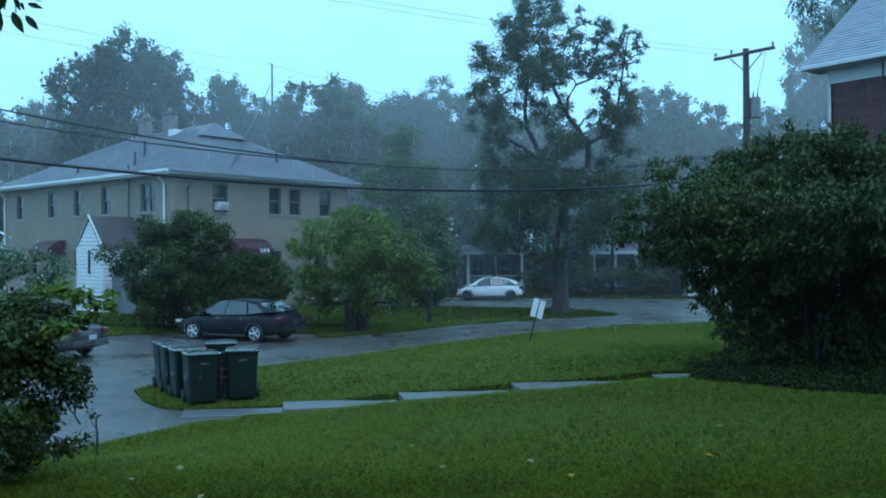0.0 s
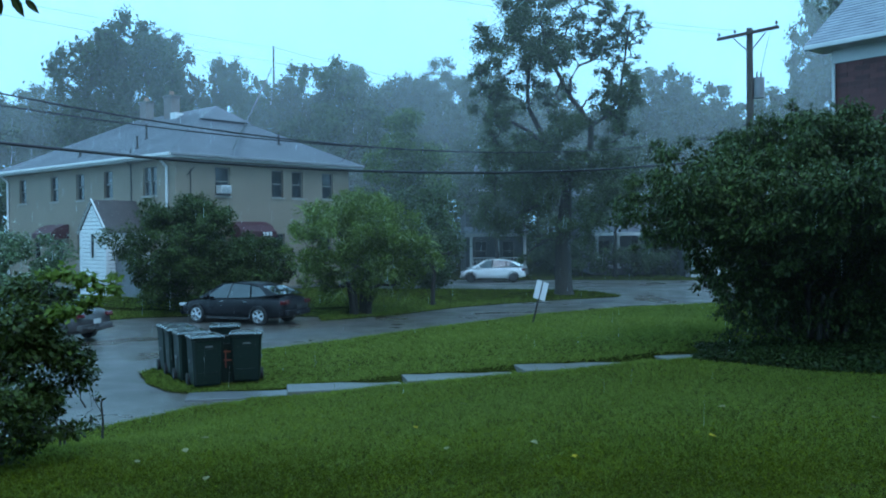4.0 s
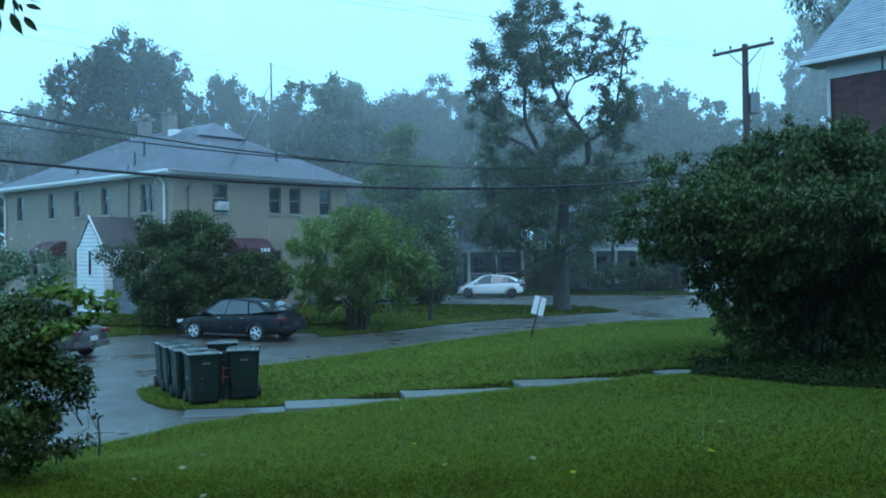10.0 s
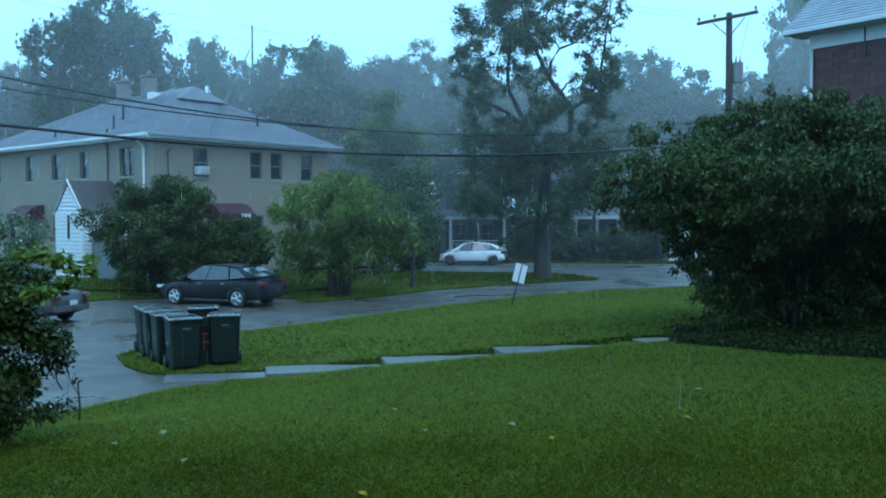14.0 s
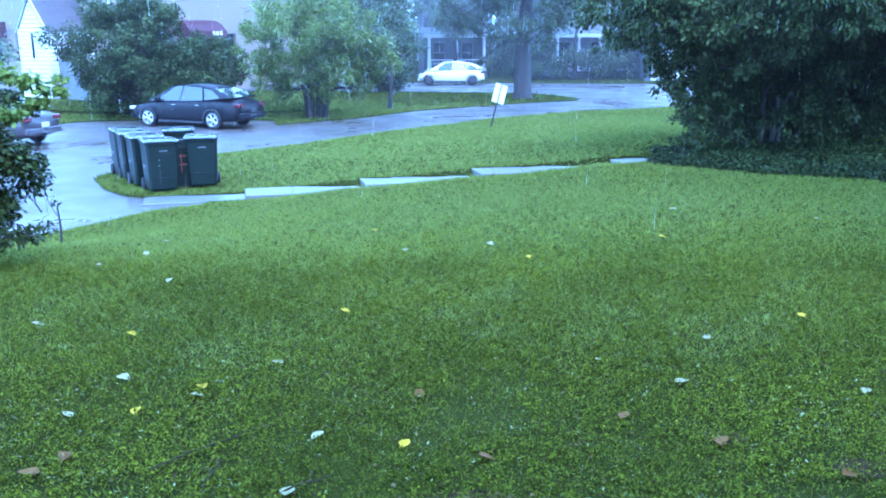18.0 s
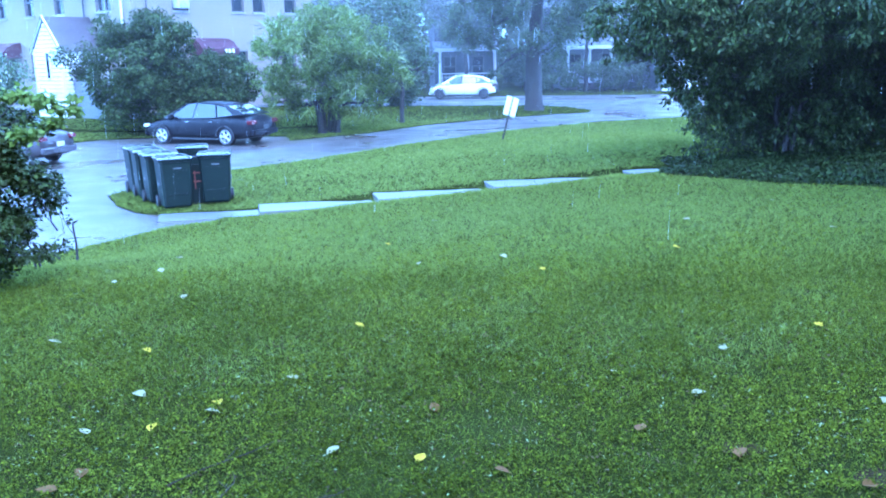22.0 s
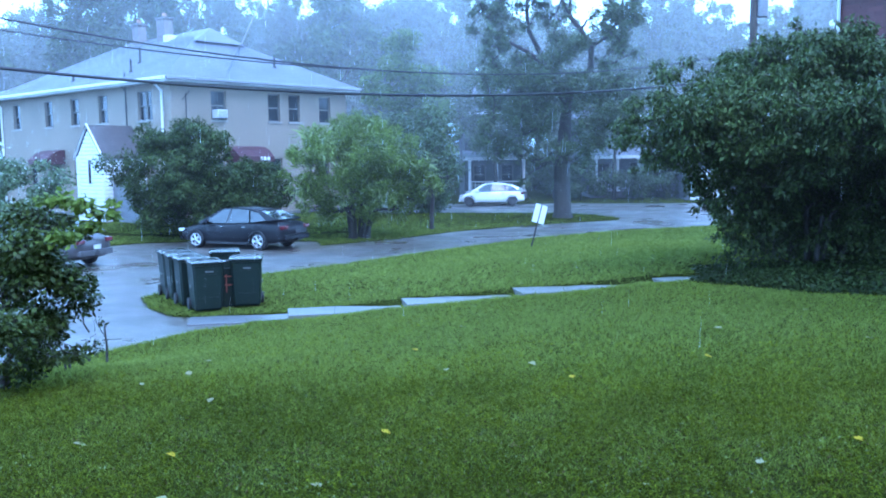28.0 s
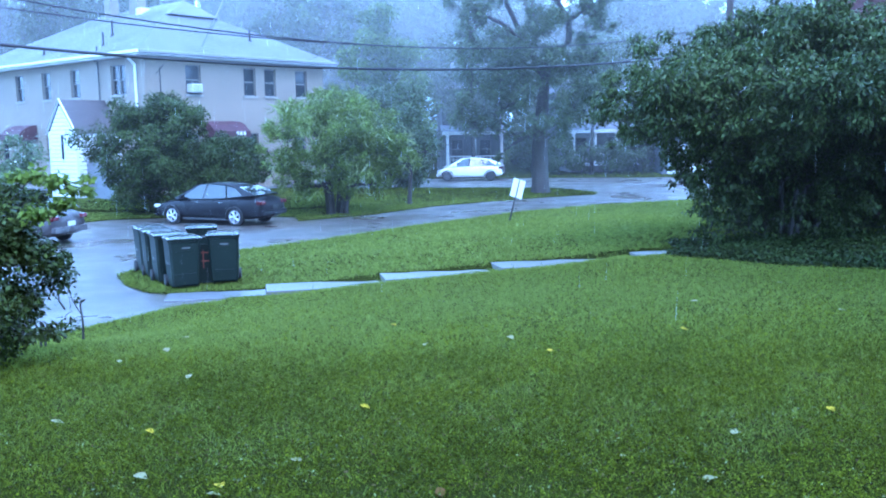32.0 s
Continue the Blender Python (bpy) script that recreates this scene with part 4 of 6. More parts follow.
wire("thick black telephone cable sagging between poles", sagging(0.00552, 0.02635, 5.0767, -24, 12.02), 0.042)
wire("black overhead power cable sagging from the pole", sagging(0.00872, 0.01197, 5.744, -24, 12.0), 0.022)
wire("thin black overhead cable sagging from the pole", sagging(0.0066, 0.01736, 5.7515, -24, -2.7), 0.018)
wire("thin service cable from the line to the house", span((-2.72, 25.8, 5.75), (-5.4, 45.4, 7.0), 0.15), 0.012)
wire("thin twisted service cable down to the house roof", span((-15.46, 79, 18.17), (-9.31, 38.6, 6.95), 0.1), 0.045)
tip = [Vector((12.08, 35, 11.2)) + arm_dir * s for s in (-1.28, -0.55, 1.28)]
wire("thin bare power line from the crossarm overhead", span(tip[0], (-12, 14.7, 9.3), 0.3), 0.006)
wire("thin bare power line from the crossarm overhead", span(tip[1], (-11.5, 13.1, 8.9), 0.3), 0.006)
mast = thing("utility_pole", pose(-15.29, 79, 0), "slender distant pole standing behind the house", "utility pole")
V, F = tubes([[(0, 0, -0.2, 0.1), (0, 0, 12, 0.11), (0, 0, 20.15, 0.07)]], 8)
fast("shaft", V, F, M["wood"], mast, smooth=True)
wire("thin far power line above the trees", span((-31, 33, 15.4), (-15.29, 79, 20.01), 0.4), 0.013)
wire("thin far power line above the trees", span((-15.29, 79, 20.01), (11, 104, 18.2), 0.4), 0.018)
wire("thin far power line above the trees", span((-31, 33, 14.6), (-15.38, 79, 18.74), 0.3), 0.013)
wire("thin far power line above the trees", span((-15.38, 79, 18.74), (11, 104, 17.0), 0.4), 0.018)

# ---- red brick house ----
RED = pose(11.12, 25.3, 0, 0, 0, -53.13)
red = thing("brick_house", RED, "dark red brick house with a white frieze and grey shingle roof", "house")
RL, RD, RH = 13.0, 9.0, 7.95
part("wall", boxes(((0, 0, 0), (RL, 0.3, RH))), M["red_brick"], red)
part("wall", extrude_poly([(0.3, 0), (RD, 0), (RD, RH), (RD / 2, RH + 3.3), (0.3, RH)], 0.0, 0.3, lambda a, b, c: (c, a, b)), M["red_brick"], red)
part("wall", boxes(((0.3, RD - 0.3, 0), (RL, RD, RH))), M["red_brick"], red)
part("wall", extrude_poly([(0.3, 0), (RD - 0.3, 0), (RD - 0.3, RH), (RD / 2, RH + 3.2), (0.3, RH)], RL, RL + 0.3, lambda a, b, c: (c, a, b)), M["red_brick"], red)
part("frieze", boxes(((-0.02, -0.04, RH - 0.02), (RL, 0.3, RH + 0.36))), M["trim_grey"], red, "weathered white frieze board")
bm = bmesh.new()
rod(bm, (0.06, -0.08, 0.2), (0.06, -0.08, RH - 0.05), 0.045)
part("downspout", bm, M["trim_grey"], red, "weathered white downspout")
part("frieze_joint", boxes(((1.55, -0.05, RH - 0.5), (1.6, -0.042, RH + 0.36))), M["dark"], red)
part("soffit", boxes(((-0.45, -0.55, RH + 0.36), (RL, 0.3, RH + 0.42))), M["trim_grey"], red)
part("gutter", boxes(((-0.5, -0.68, RH + 0.36), (RL, -0.553, RH + 0.5)), bevel=0.03), M["trim_grey"], red, "white eaves gutter")
course_roof([((-0.55, -0.66), (RL, -0.66), (RL, RD / 2), (-0.55, RD / 2))], RH + 0.44, RH + 0.44 + 0.76 * (RD / 2 + 0.66), 36, 0.022, M["shingle_var"], red, "roof_slope")
course_roof([((RL, RD + 0.66), (-0.55, RD + 0.66), (-0.55, RD / 2), (RL, RD / 2))], RH + 0.44, RH + 0.44 + 0.76 * (RD / 2 + 0.66), 36, 0.022, M["shingle_var"], red, "roof_slope")
part("rake_board", extrude_poly([(-0.62, RH + 0.3), (-0.62, RH + 0.44), (RD / 2, RH + 0.42 + 0.76 * (RD / 2 + 0.66)), (RD / 2, RH + 0.28 + 0.76 * (RD / 2 + 0.66))], -0.53, -0.49, lambda a, b, c: (c, a, b)), M["trim_grey"], red)
# courses of brick on the side that shows, each brick a block of its own look
bl, bh = 0.42, 0.135
brick = bmesh.new()
box(brick, (0.006, -0.012, 0.006), (bl - 0.012, 0.0, bh - 0.012))
brick_me = bpy.data.meshes.new("brick")
brick.to_mesh(brick_me)
brick.free()
brick_me.materials.append(M["red_brick"])
for row in range(int(3.2 / bh)):
    for col in range(10):
        o = new("brick", brick_me)
        o.parent = red
        o.matrix_local = pose(0.02 + (col + 0.5 * (row % 2)) * bl, 0.0, RH - 0.05 - (row + 1) * bh)

# ---- houses across the street ----
def far_house(m, w, d, h, roof_h, siding, label, porch):
    """A frame house with lapped siding, a gabled roof, windows and a columned porch."""
    f = thing("frame_house", m, label, "house")
    part("wall", wall_with_holes(w, 0, h, 0.2, [(w * q - 0.45, w * q + 0.45, z, z + 1.5) for q in (0.25, 0.72) for z in (1.0, 4.0)], at_front), siding, f)
    part("wall", boxes(((0, 0.2, 0), (0.2, d, h))), siding, f)
    part("wall", boxes(((w - 0.2, 0.2, 0), (w, d, h))), siding, f)
    # dark block in place of unlit rooms, their shade in its colour
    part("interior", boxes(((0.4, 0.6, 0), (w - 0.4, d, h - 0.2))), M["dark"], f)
    for q in (0.25, 0.72):
        for z in (1.0, 4.0):
            sash_window(f, at_front, w * q, 0.9, z, z + 1.5)
    course_roof([((-0.4, -0.4), (w + 0.4, -0.4), (w * 0.62, d / 2), (w * 0.38, d / 2)), ((-0.4, d), (-0.4, -0.4), (w * 0.38, d / 2), (w * 0.38, d / 2)),
                 ((w + 0.4, -0.4), (w + 0.4, d), (w * 0.62, d / 2), (w * 0.62, d / 2))], h, h + roof_h, 14, 0.02, M["shingle"], f)
    part("fascia", boxes(((-0.4, -0.42, h - 0.14), (w + 0.4, -0.38, h + 0.04))), M["white"], f)
    part("porch_floor", boxes(((0, -2.2, 0), (w, -0.02, 0.5))), M["concrete"], f)
    part("porch_roof", extrude_poly([(-2.5, 2.95), (-2.5, 3.1), (0, 3.6), (0, 2.95)], -0.2, w + 0.2, lambda a, b, c: (c, a, b)), M["shingle"], f)
    part("porch_fascia", boxes(((-0.2, -2.56, 2.86), (w + 0.2, -2.505, 3.1))), M["white"], f, "white porch fascia board")
    for k in range(porch):
        bm = bmesh.new()
        x = 0.25 + (w - 0.5) * k / (porch - 1)
        rod(bm, (x, -2.1, 0.5), (x, -2.1, 2.95), 0.12, 0.1, 10)
        box(bm, (x - 0.16, -2.26, 0.5), (x + 0.16, -1.94, 0.62))
        box(bm, (x - 0.15, -2.25, 2.8), (x + 0.15, -1.95, 2.95))
        part("porch_column", bm, M["white"], f, "white round porch column")
    part("railing", boxes(((0.3, -2.13, 1.25), (w - 0.3, -2.07, 1.31)), ((0.3, -2.12, 0.65), (w - 0.3, -2.08, 0.7)),
                          *[((0.4 + 0.25 * k, -2.12, 0.7), (0.43 + 0.25 * k, -2.08, 1.25)) for k in range(int((w - 0.8) / 0.25))]), M["white"], f, "white porch railing")
    return f


# siding coloured dark to stand in for the gloom behind the trees
far_house(pose(1.55, 67.5, 0.1, 0, 0, 2), 4.5, 8, 6.4, 3.2, M["siding_shaded"], "two-storey frame house with siding darkened as if shaded and white porch columns", 3)
far_house(pose(10.6, 66, 0.1, 0, 0, 3), 5.2, 8, 5.9, 2.8, M["siding_grey"], "grey frame house with a low porch across the street", 4)
gar = thing("garage", pose(16.4, 60.2, 0.02, 0, 0, -4), "small garage with a white panelled door", "garage")
part("wall", wall_with_holes(3.6, 0, 2.6, 0.2, [(0.35, 2.85, 0, 2.1)], at_front), M["siding_dark"], gar)
part("wall", boxes(((0, 0.2, 0), (0.2, 5, 2.6))), M["siding_dark"], gar)
part("wall", boxes(((3.4, 0.2, 0), (3.6, 5, 2.6))), M["siding_dark"], gar)
dr = part("door", boxes(((0.36, 0.08, 0.0), (2.84, 0.14, 2.09))), M["white"], gar, "white panelled garage door")
for k in range(4):
    for q in range(4):
        part("panel", boxes(((0.46 + 0.6 * q, 0.06, 0.08 + 0.51 * k), (0.96 + 0.6 * q, 0.082, 0.49 + 0.51 * k)), bevel=0.01), M["white"], dr)
course_roof([((-0.3, -0.3), (3.9, -0.3), (3.9, 2.6), (-0.3, 2.6)), ((3.9, 5.3), (-0.3, 5.3), (-0.3, 2.6), (3.9, 2.6))], 2.6, 3.9, 10, 0.02, M["shingle"], gar)


# ---- trees and shrubs ----
def limb(rng, a, b, r0, r1, wob=0.12, n=6):
    a, b = np.array(a, float), np.array(b, float)
    d = np.linalg.norm(b - a)
    pts = []
    for k in range(n + 1):
        t = k / n
        p = a + (b - a) * t + rng.normal(size=3) * wob * d * 0.25 * math.sin(math.pi * t)
        p[2] += 0.06 * d * math.sin(math.pi * t)
        pts.append((*p, r0 + (r1 - r0) * t))
    return pts


def tree(name, m, clumps, count, size, material, label, category, trunk=(0.3, 0.12), fork=0.35, seed=1, slim=0.5, droop=0.3,
         stems=1, spread=0.3, shell=0.5, up=0.6, twigs=2, group="", facing=0.5, fuzz=0.15, boughs=None):
    """A plant from clumps (x, y, z, rx, ry, rz): trunk and boughs that reach every clump, and a crown of single leaves."""
    rng = np.random.default_rng(seed)
    t = thing(name, m, label, category, group)
    clumps = np.asarray(clumps, float)
    top = clumps[:, 2].max()
    centre = clumps[:, :2].mean(0)
    roots = [np.array([rng.uniform(-spread, spread), rng.uniform(-spread, spread), -0.15]) if stems > 1 else np.array([0, 0, -0.15]) for _ in range(stems)]
    paths, forks = [], []
    for r in roots if boughs is None else ():
        f = np.array([centre[0] * 0.25 + r[0] * 1.5, centre[1] * 0.25 + r[1] * 1.5, top * fork * rng.uniform(0.85, 1.15)])
        forks.append(f)
        paths.append([(r[0], r[1], r[2], trunk[0] * 1.35)] + limb(rng, r + [0, 0, 0.35], f, trunk[0], trunk[0] * 0.75, 0.08))
    order = np.argsort(clumps[:, 2])
    nodes = [(f, trunk[0] * 0.6) for f in forks]
    if boughs:
        paths += boughs
        nodes = [(np.array(p[:3]), min(0.07, p[3] * 0.6)) for q in boughs for p in q if p[2] > 3.5]
    spots = np.zeros((len(nodes) + len(clumps), 3))
    spots[:len(nodes)] = [q[0] for q in nodes]
    for c in clumps[order]:
        tgt = c[:3]
        have = spots[:len(nodes)]
        best = nodes[int(np.argmin(np.linalg.norm(have - tgt, axis=1) + 3.0 * (have[:, 2] > tgt[2] + 0.2)))]
        r1 = max(trunk[1] * 0.25, best[1] * 0.55)
        paths.append(limb(rng, best[0], tgt, best[1], r1 * 0.5, 0.2))
        spots[len(nodes)] = best[0] + (tgt - best[0]) * 0.65
        nodes.append((spots[len(nodes)].copy(), r1))
        for _ in range(twigs):
            e = tgt + rng.normal(size=3) * c[3:6] * 0.45
            paths.append(limb(rng, tgt - (tgt - best[0]) * 0.15, e, r1 * 0.45, 0.012, 0.2, 4))
    V, F = tubes(paths, 7)
    fast("trunk", V, F, M["bark"], t, smooth=True)
    V, F = leaves(clumps[:, :3], clumps[:, 3:6], count, size, rng, droop, slim, shell, up, facing, fuzz)
    crown = fast("crown", V, F, material, t)
    return t


def dome(rng, w, d, z0, z1, n, r, lean=0.0, flat=0.75, under=0.2):
    """Clumps spread over an uneven dome."""
    out = []
    for k in range(n):
        a = 2.4 * k + rng.uniform(-0.3, 0.3)
        t = (k + 0.5) / n
        z = z0 + (z1 - z0) * t
        s = math.sqrt(max(0.05, 1 - max(0.0, (t - under) / (1 - under)) ** 3)) * (0.55 + 0.45 * min(1, t / max(under, 0.01) * 0.6 + 0.4))
        q = rng.uniform(0.45, 1.08)
        rr = r * rng.uniform(0.6, 1.35)
        s *= 1 + 0.16 * math.sin(2 * a + w) + 0.1 * math.sin(3 * a + 1.7 * t * w)
        j = rng.normal(size=3) * r * 0.45
        out.append((math.cos(a) * w / 2 * s * q + lean * t + j[0], math.sin(a) * d / 2 * s * q + j[1], max(rr * 0.6, z - rr * 0.4 * t + j[2]), rr, rr, rr * flat))
    return out


def sprigs(clumps, rng, k, spread, shrink):
    """Each clump broken into k smaller ones strewn round it, for an uneven outline with gaps."""
    out = []
    for x, y, z, rx, ry, rz in clumps:
        for _ in range(k):
            o, s = np.clip(rng.normal(size=3), -1.3, 1.3) * spread, shrink * rng.uniform(0.6, 1.4)
            out.append((x + o[0] * rx, y + o[1] * ry, max(0.12, z + o[2] * rz), rx * s, ry * s, rz * s))
    return out


def g(x, y):
    return pose(x, y, hgt(x, y))


# the tall tree on the verge, open-crowned: clumps across, up, and how wide
PXS = 0.02856
CROWN = [(930, 40, 26), (960, 20, 26), (990, 40, 26), (940, 75, 36), (905, 105, 32), (880, 130, 30), (920, 130, 40), (960, 110, 34), (870, 165, 28),
         (910, 170, 35), (950, 150, 28), (860, 205, 22), (890, 210, 28), (975, 150, 20), (1005, 115, 22), (1035, 45, 14), (1050, 65, 14), (1030, 95, 20),
         (1050, 100, 22), (1075, 50, 22), (1080, 85, 20)] + \
        [(1110, 70, 18), (1115, 100, 16), (1090, 120, 18), (1050, 132, 12), (1090, 165, 18), (1075, 185, 22), (1060, 208, 20), (1090, 210, 25), (1110, 208, 18),
         (1070, 240, 28), (1100, 245, 20), (980, 212, 18), (958, 195, 11), (990, 255, 24), (955, 278, 20), (930, 285, 18), (1085, 280, 22)] + \
        [(960, 305, 30), (1000, 295, 28), (1020, 325, 28), (980, 340, 34), (920, 312, 26), (880, 300, 22), (900, 345, 30), (940, 352, 32), (1040, 350, 30),
         (1070, 320, 24), (1080, 360, 28), (870, 370, 28), (910, 390, 34), (960, 390, 36), (1010, 380, 36), (1050, 395, 30), (880, 425, 28), (920, 440, 26),
         (970, 430, 30), (1020, 425, 28), (865, 240, 20), (890, 240, 14), (875, 268, 20)]
BOUGHS = [[(992, 545, .45), (992, 480, .41), (995, 430, .36), (1000, 360, .30), (1015, 320, .22), (1040, 298, .2), (1042, 260, .18), (1025, 230, .16), (1005, 205, .14),
          (990, 175, .12), (975, 150, .1), (960, 110, .07), (950, 50, .03)],
         [(1005, 205, .11), (1005, 180, .1), (1020, 155, .08), (1045, 145, .06), (1080, 120, .03)],
         [(1000, 360, .2), (970, 300, .17), (945, 250, .15), (932, 225, .13), (930, 190, .11), (935, 150, .09), (915, 110, .04)],
         [(970, 300, .14), (930, 267, .12), (900, 252, .1), (870, 235, .05)],
         [(1042, 260, .12), (1075, 240, .1), (1095, 200, .08), (1102, 150, .07), (1108, 100, .05), (1112, 65, .03)]]
rng = np.random.default_rng(11)
clumps = []
for a, b, c in CROWN:
    q = (a - 990) * PXS, rng.uniform(-1.3, 1.3), 3.15 + (446 - b) * PXS
    for _ in range(9):
        o, s = rng.normal(size=3) * c * PXS * 0.75, rng.uniform(0.25, 0.75) * c * PXS
        clumps.append((q[0] + o[0], q[1] + o[1], q[2] + o[2], s, s, s * 0.9))
boughs = [[((a - 990) * PXS, 0.25 * math.sin(3 * n + k), 3.15 + (446 - b) * PXS, r) for k, (a, b, r) in enumerate(q)] for n, q in enumerate(BOUGHS)]
boughs = [[(x, y, z, r * (1 if z < 4 else 0.85)) for x, y, z, r in q] for q in boughs]
boughs[0] = [(0.06, 0, -0.2, 0.6)] + boughs[0]
tree("tree", g(5.87, 44.5), clumps, 125000, 0.14, M["leaf_mid"], "tall open-crowned tree with a dark forked trunk on the verge", "tree", (0.36, 0.14), 0.3, 3, 0.4, 0.5, shell=0.05, twigs=1, fuzz=0.45, boughs=boughs)

# dark broad shrub beside the lawn
rng = np.random.default_rng(5)
cl = []
for k in range(230):
    t = rng.uniform(0, 1)
    a = rng.uniform(0, 2 * math.pi)
    z = 1.9 + 2.95 * t
    s = math.sqrt(max(0.02, 1 - max(0, (t - 0.35) / 0.68) ** 2))
    q = rng.uniform(0.35, 1.0)
    z = max(z, 1.5 + 1.0 * (3.9 * s * q - 2.0))
    cl.append((math.cos(a) * 4.3 * s * q, math.sin(a) * 3.5 * s * q, z, 0.7, 0.7, 0.45))
for k in range(46):
    a = rng.uniform(1.15 * math.pi, 1.85 * math.pi)
    cl.append((math.cos(a) * 4.0, math.sin(a) * 3.7, rng.uniform(2.6, 3.7), 0.65, 0.55, 0.45))
for k in range(110):
    a = rng.uniform(0, 2 * math.pi)
    z = rng.uniform(0.3, 2.3)
    s = rng.uniform(0.2, 1.0) * (0.55 + 0.2 * z)
    cl.append((math.cos(a) * 2.9 * s + 1.0, math.sin(a) * 1.3 * s + 1.0, z, 0.55, 0.55, 0.5))
for k in range(70):
    cl.append((rng.uniform(0.5, 5.5), rng.uniform(-3.4, -1.0), rng.uniform(2.8, 3.8), 0.65, 0.6, 0.45))
for k in range(26):
    cl.append((rng.uniform(-2.6, 4.5), rng.uniform(-2.0, 1.5), rng.uniform(4.45, 5.1), 0.3, 0.3, 0.3))
for k in range(12):
    cl.append((rng.uniform(-4.3, -3.5), rng.uniform(-1.5, 1.0), rng.uniform(2.3, 3.7), 0.35, 0.35, 0.25))
for dx, dz in ((-2.3, 0.9), (-2.5, 1.2), (-2.2, 0.65), (-2.0, 1.1), (-2.2, 1.6), (-2.35, 2.0), (-2.5, 2.3), (-2.1, 1.85), (-2.0, 2.3)):
    cl.append((dx, -0.6, dz, 0.4, 0.4, 0.28))
for k in range(30):
    cl.append((rng.uniform(-2.6, -1.4), rng.uniform(-0.7, 0.8), rng.uniform(0.35, 2.5), 0.5, 0.45, 0.4))
for k in range(44):
    cl.append((rng.uniform(-1.4, 3.0), rng.uniform(-0.5, 0.6), rng.uniform(0.25, 2.1), 0.5, 0.45, 0.4))
for k in range(120):
    cl.append((rng.uniform(-1.2, 5.8), rng.uniform(0.6, 3.2), rng.uniform(0.3, 2.9), 0.6, 0.6, 0.55))
tree("shrub", g(8.75, 20.3), sprigs(cl, rng, 4, 0.7, 0.42), 230000, 0.115, M["leaf_broad"], "large dark broad-leaved shrub with a spreading dome", "shrub", (0.06, 0.045), 0.22, 8, 0.42, 1.1, stems=6, spread=0.5, shell=0.3, up=0.9, twigs=0, facing=0.3)

# near shrub by the drive
rng = np.random.default_rng(21)
cl = []
for k in range(46):
    t = rng.uniform(0, 1)
    a = rng.uniform(0, 2 * math.pi)
    s = rng.uniform(0.55, 1.0) * (1.0 if 0.15 < t < 0.75 else 0.75)
    cl.append((math.cos(a) * 1.25 * s, math.sin(a) * 1.2 * s, 0.25 + 1.6 * t, 0.28, 0.28, 0.22))
cl += [(0.85, 0.2, 1.95, 0.2, 0.2, 0.14), (1.1, 0.1, 1.9, 0.16, 0.16, 0.1), (0.6, 0.1, 2.0, 0.2, 0.2, 0.15), (1.3, 0.1, 1.8, 0.13, 0.13, 0.1)]
cl += [(rng.uniform(0.75, 1.15), rng.uniform(-0.4, 0.3), rng.uniform(0.25, 0.9), 0.15, 0.15, 0.12) for k in range(7)]
tree("shrub", g(-5.35, 9.7), cl, 21000, 0.07, M["leaf_dark"], "near leafy shrub with arching twigs beside the drive", "shrub", (0.05, 0.03), 0.3, 22, 0.55, 0.35, stems=6, spread=0.35, shell=0.3, twigs=3)
near = bpy.data.objects["shrub.001"]
cl = np.array([(1.15, 0, 2.16, 0.16, 0.14, 0.1), (1.35, 0, 2.1, 0.15, 0.14, 0.1), (1.5, 0.05, 2.0, 0.13, 0.12, 0.1), (1.66, 0.05, 2.12, 0.09, 0.1, 0.08),
               (1.7, 0, 1.98, 0.1, 0.1, 0.08), (1.4, 0, 1.85, 0.16, 0.12, 0.09), (1.2, -0.2, 1.75, 0.2, 0.15, 0.12), (0.95, 0, 2.15, 0.12, 0.1, 0.08)])
V, F = leaves(cl[:, :3], cl[:, 3:6], 950, 0.072, np.random.default_rng(23), 0.4, 0.6, 0.1, 0.6)
fast("young_leaves", V, F, M["leaf_young"], near, "light green young leaves on arching sprays")
V, F = tubes([[(0.3, 0, 0.9, 0.012), (0.7, 0, 1.75, 0.009), (1.1, 0, 2.15, 0.006), (1.45, 0.03, 2.08, 0.004), (1.72, 0.03, 1.98, 0.002)], [(0.7, 0, 1.75, 0.006), (1.3, 0, 2.0, 0.004), (1.68, 0.05, 2.14, 0.002)]], 5)
fast("stem", V, F, M["bark"], near)
rng = np.random.default_rng(25)
cl = [(rng.uniform(-0.75, 0.3), rng.uniform(-0.3, 0.3), rng.uniform(0.15, 0.85), 0.17, 0.15, 0.12) for k in range(11)] + [(0.42, 0.1, 0.62, 0.08, 0.08, 0.08), (0.36, 0.0, 0.95, 0.07, 0.07, 0.08)]
tree("twiggy_shoot", g(-5.0, 11.4), cl, 700, 0.065, M["leaf_dark"], "thin leafy shoots leaning out over the asphalt", "shoot", (0.014, 0.01), 0.35, 24, 0.5, 0.3, stems=3, spread=0.1, shell=0.2, twigs=3)
stake = thing("stake", g(-5.16, 13.1), "thin dark wooden stake at the lawn's edge", "stake")
V, F = tubes([[(0, 0, -0.1, 0.02), (0.01, 0, 0.3, 0.017), (-0.01, 0, 0.55, 0.014), (0.01, 0, 0.62, 0.012)]], 7)
fast("shaft", V, F, M["bark"], stake)
V, F = tubes([[(0, 0, 0.4, 0.008), (-0.12, 0, 0.62, 0.006), (-0.18, 0.02, 0.82, 0.004)]], 5)
fast("twig", V, F, M["bark"], stake)

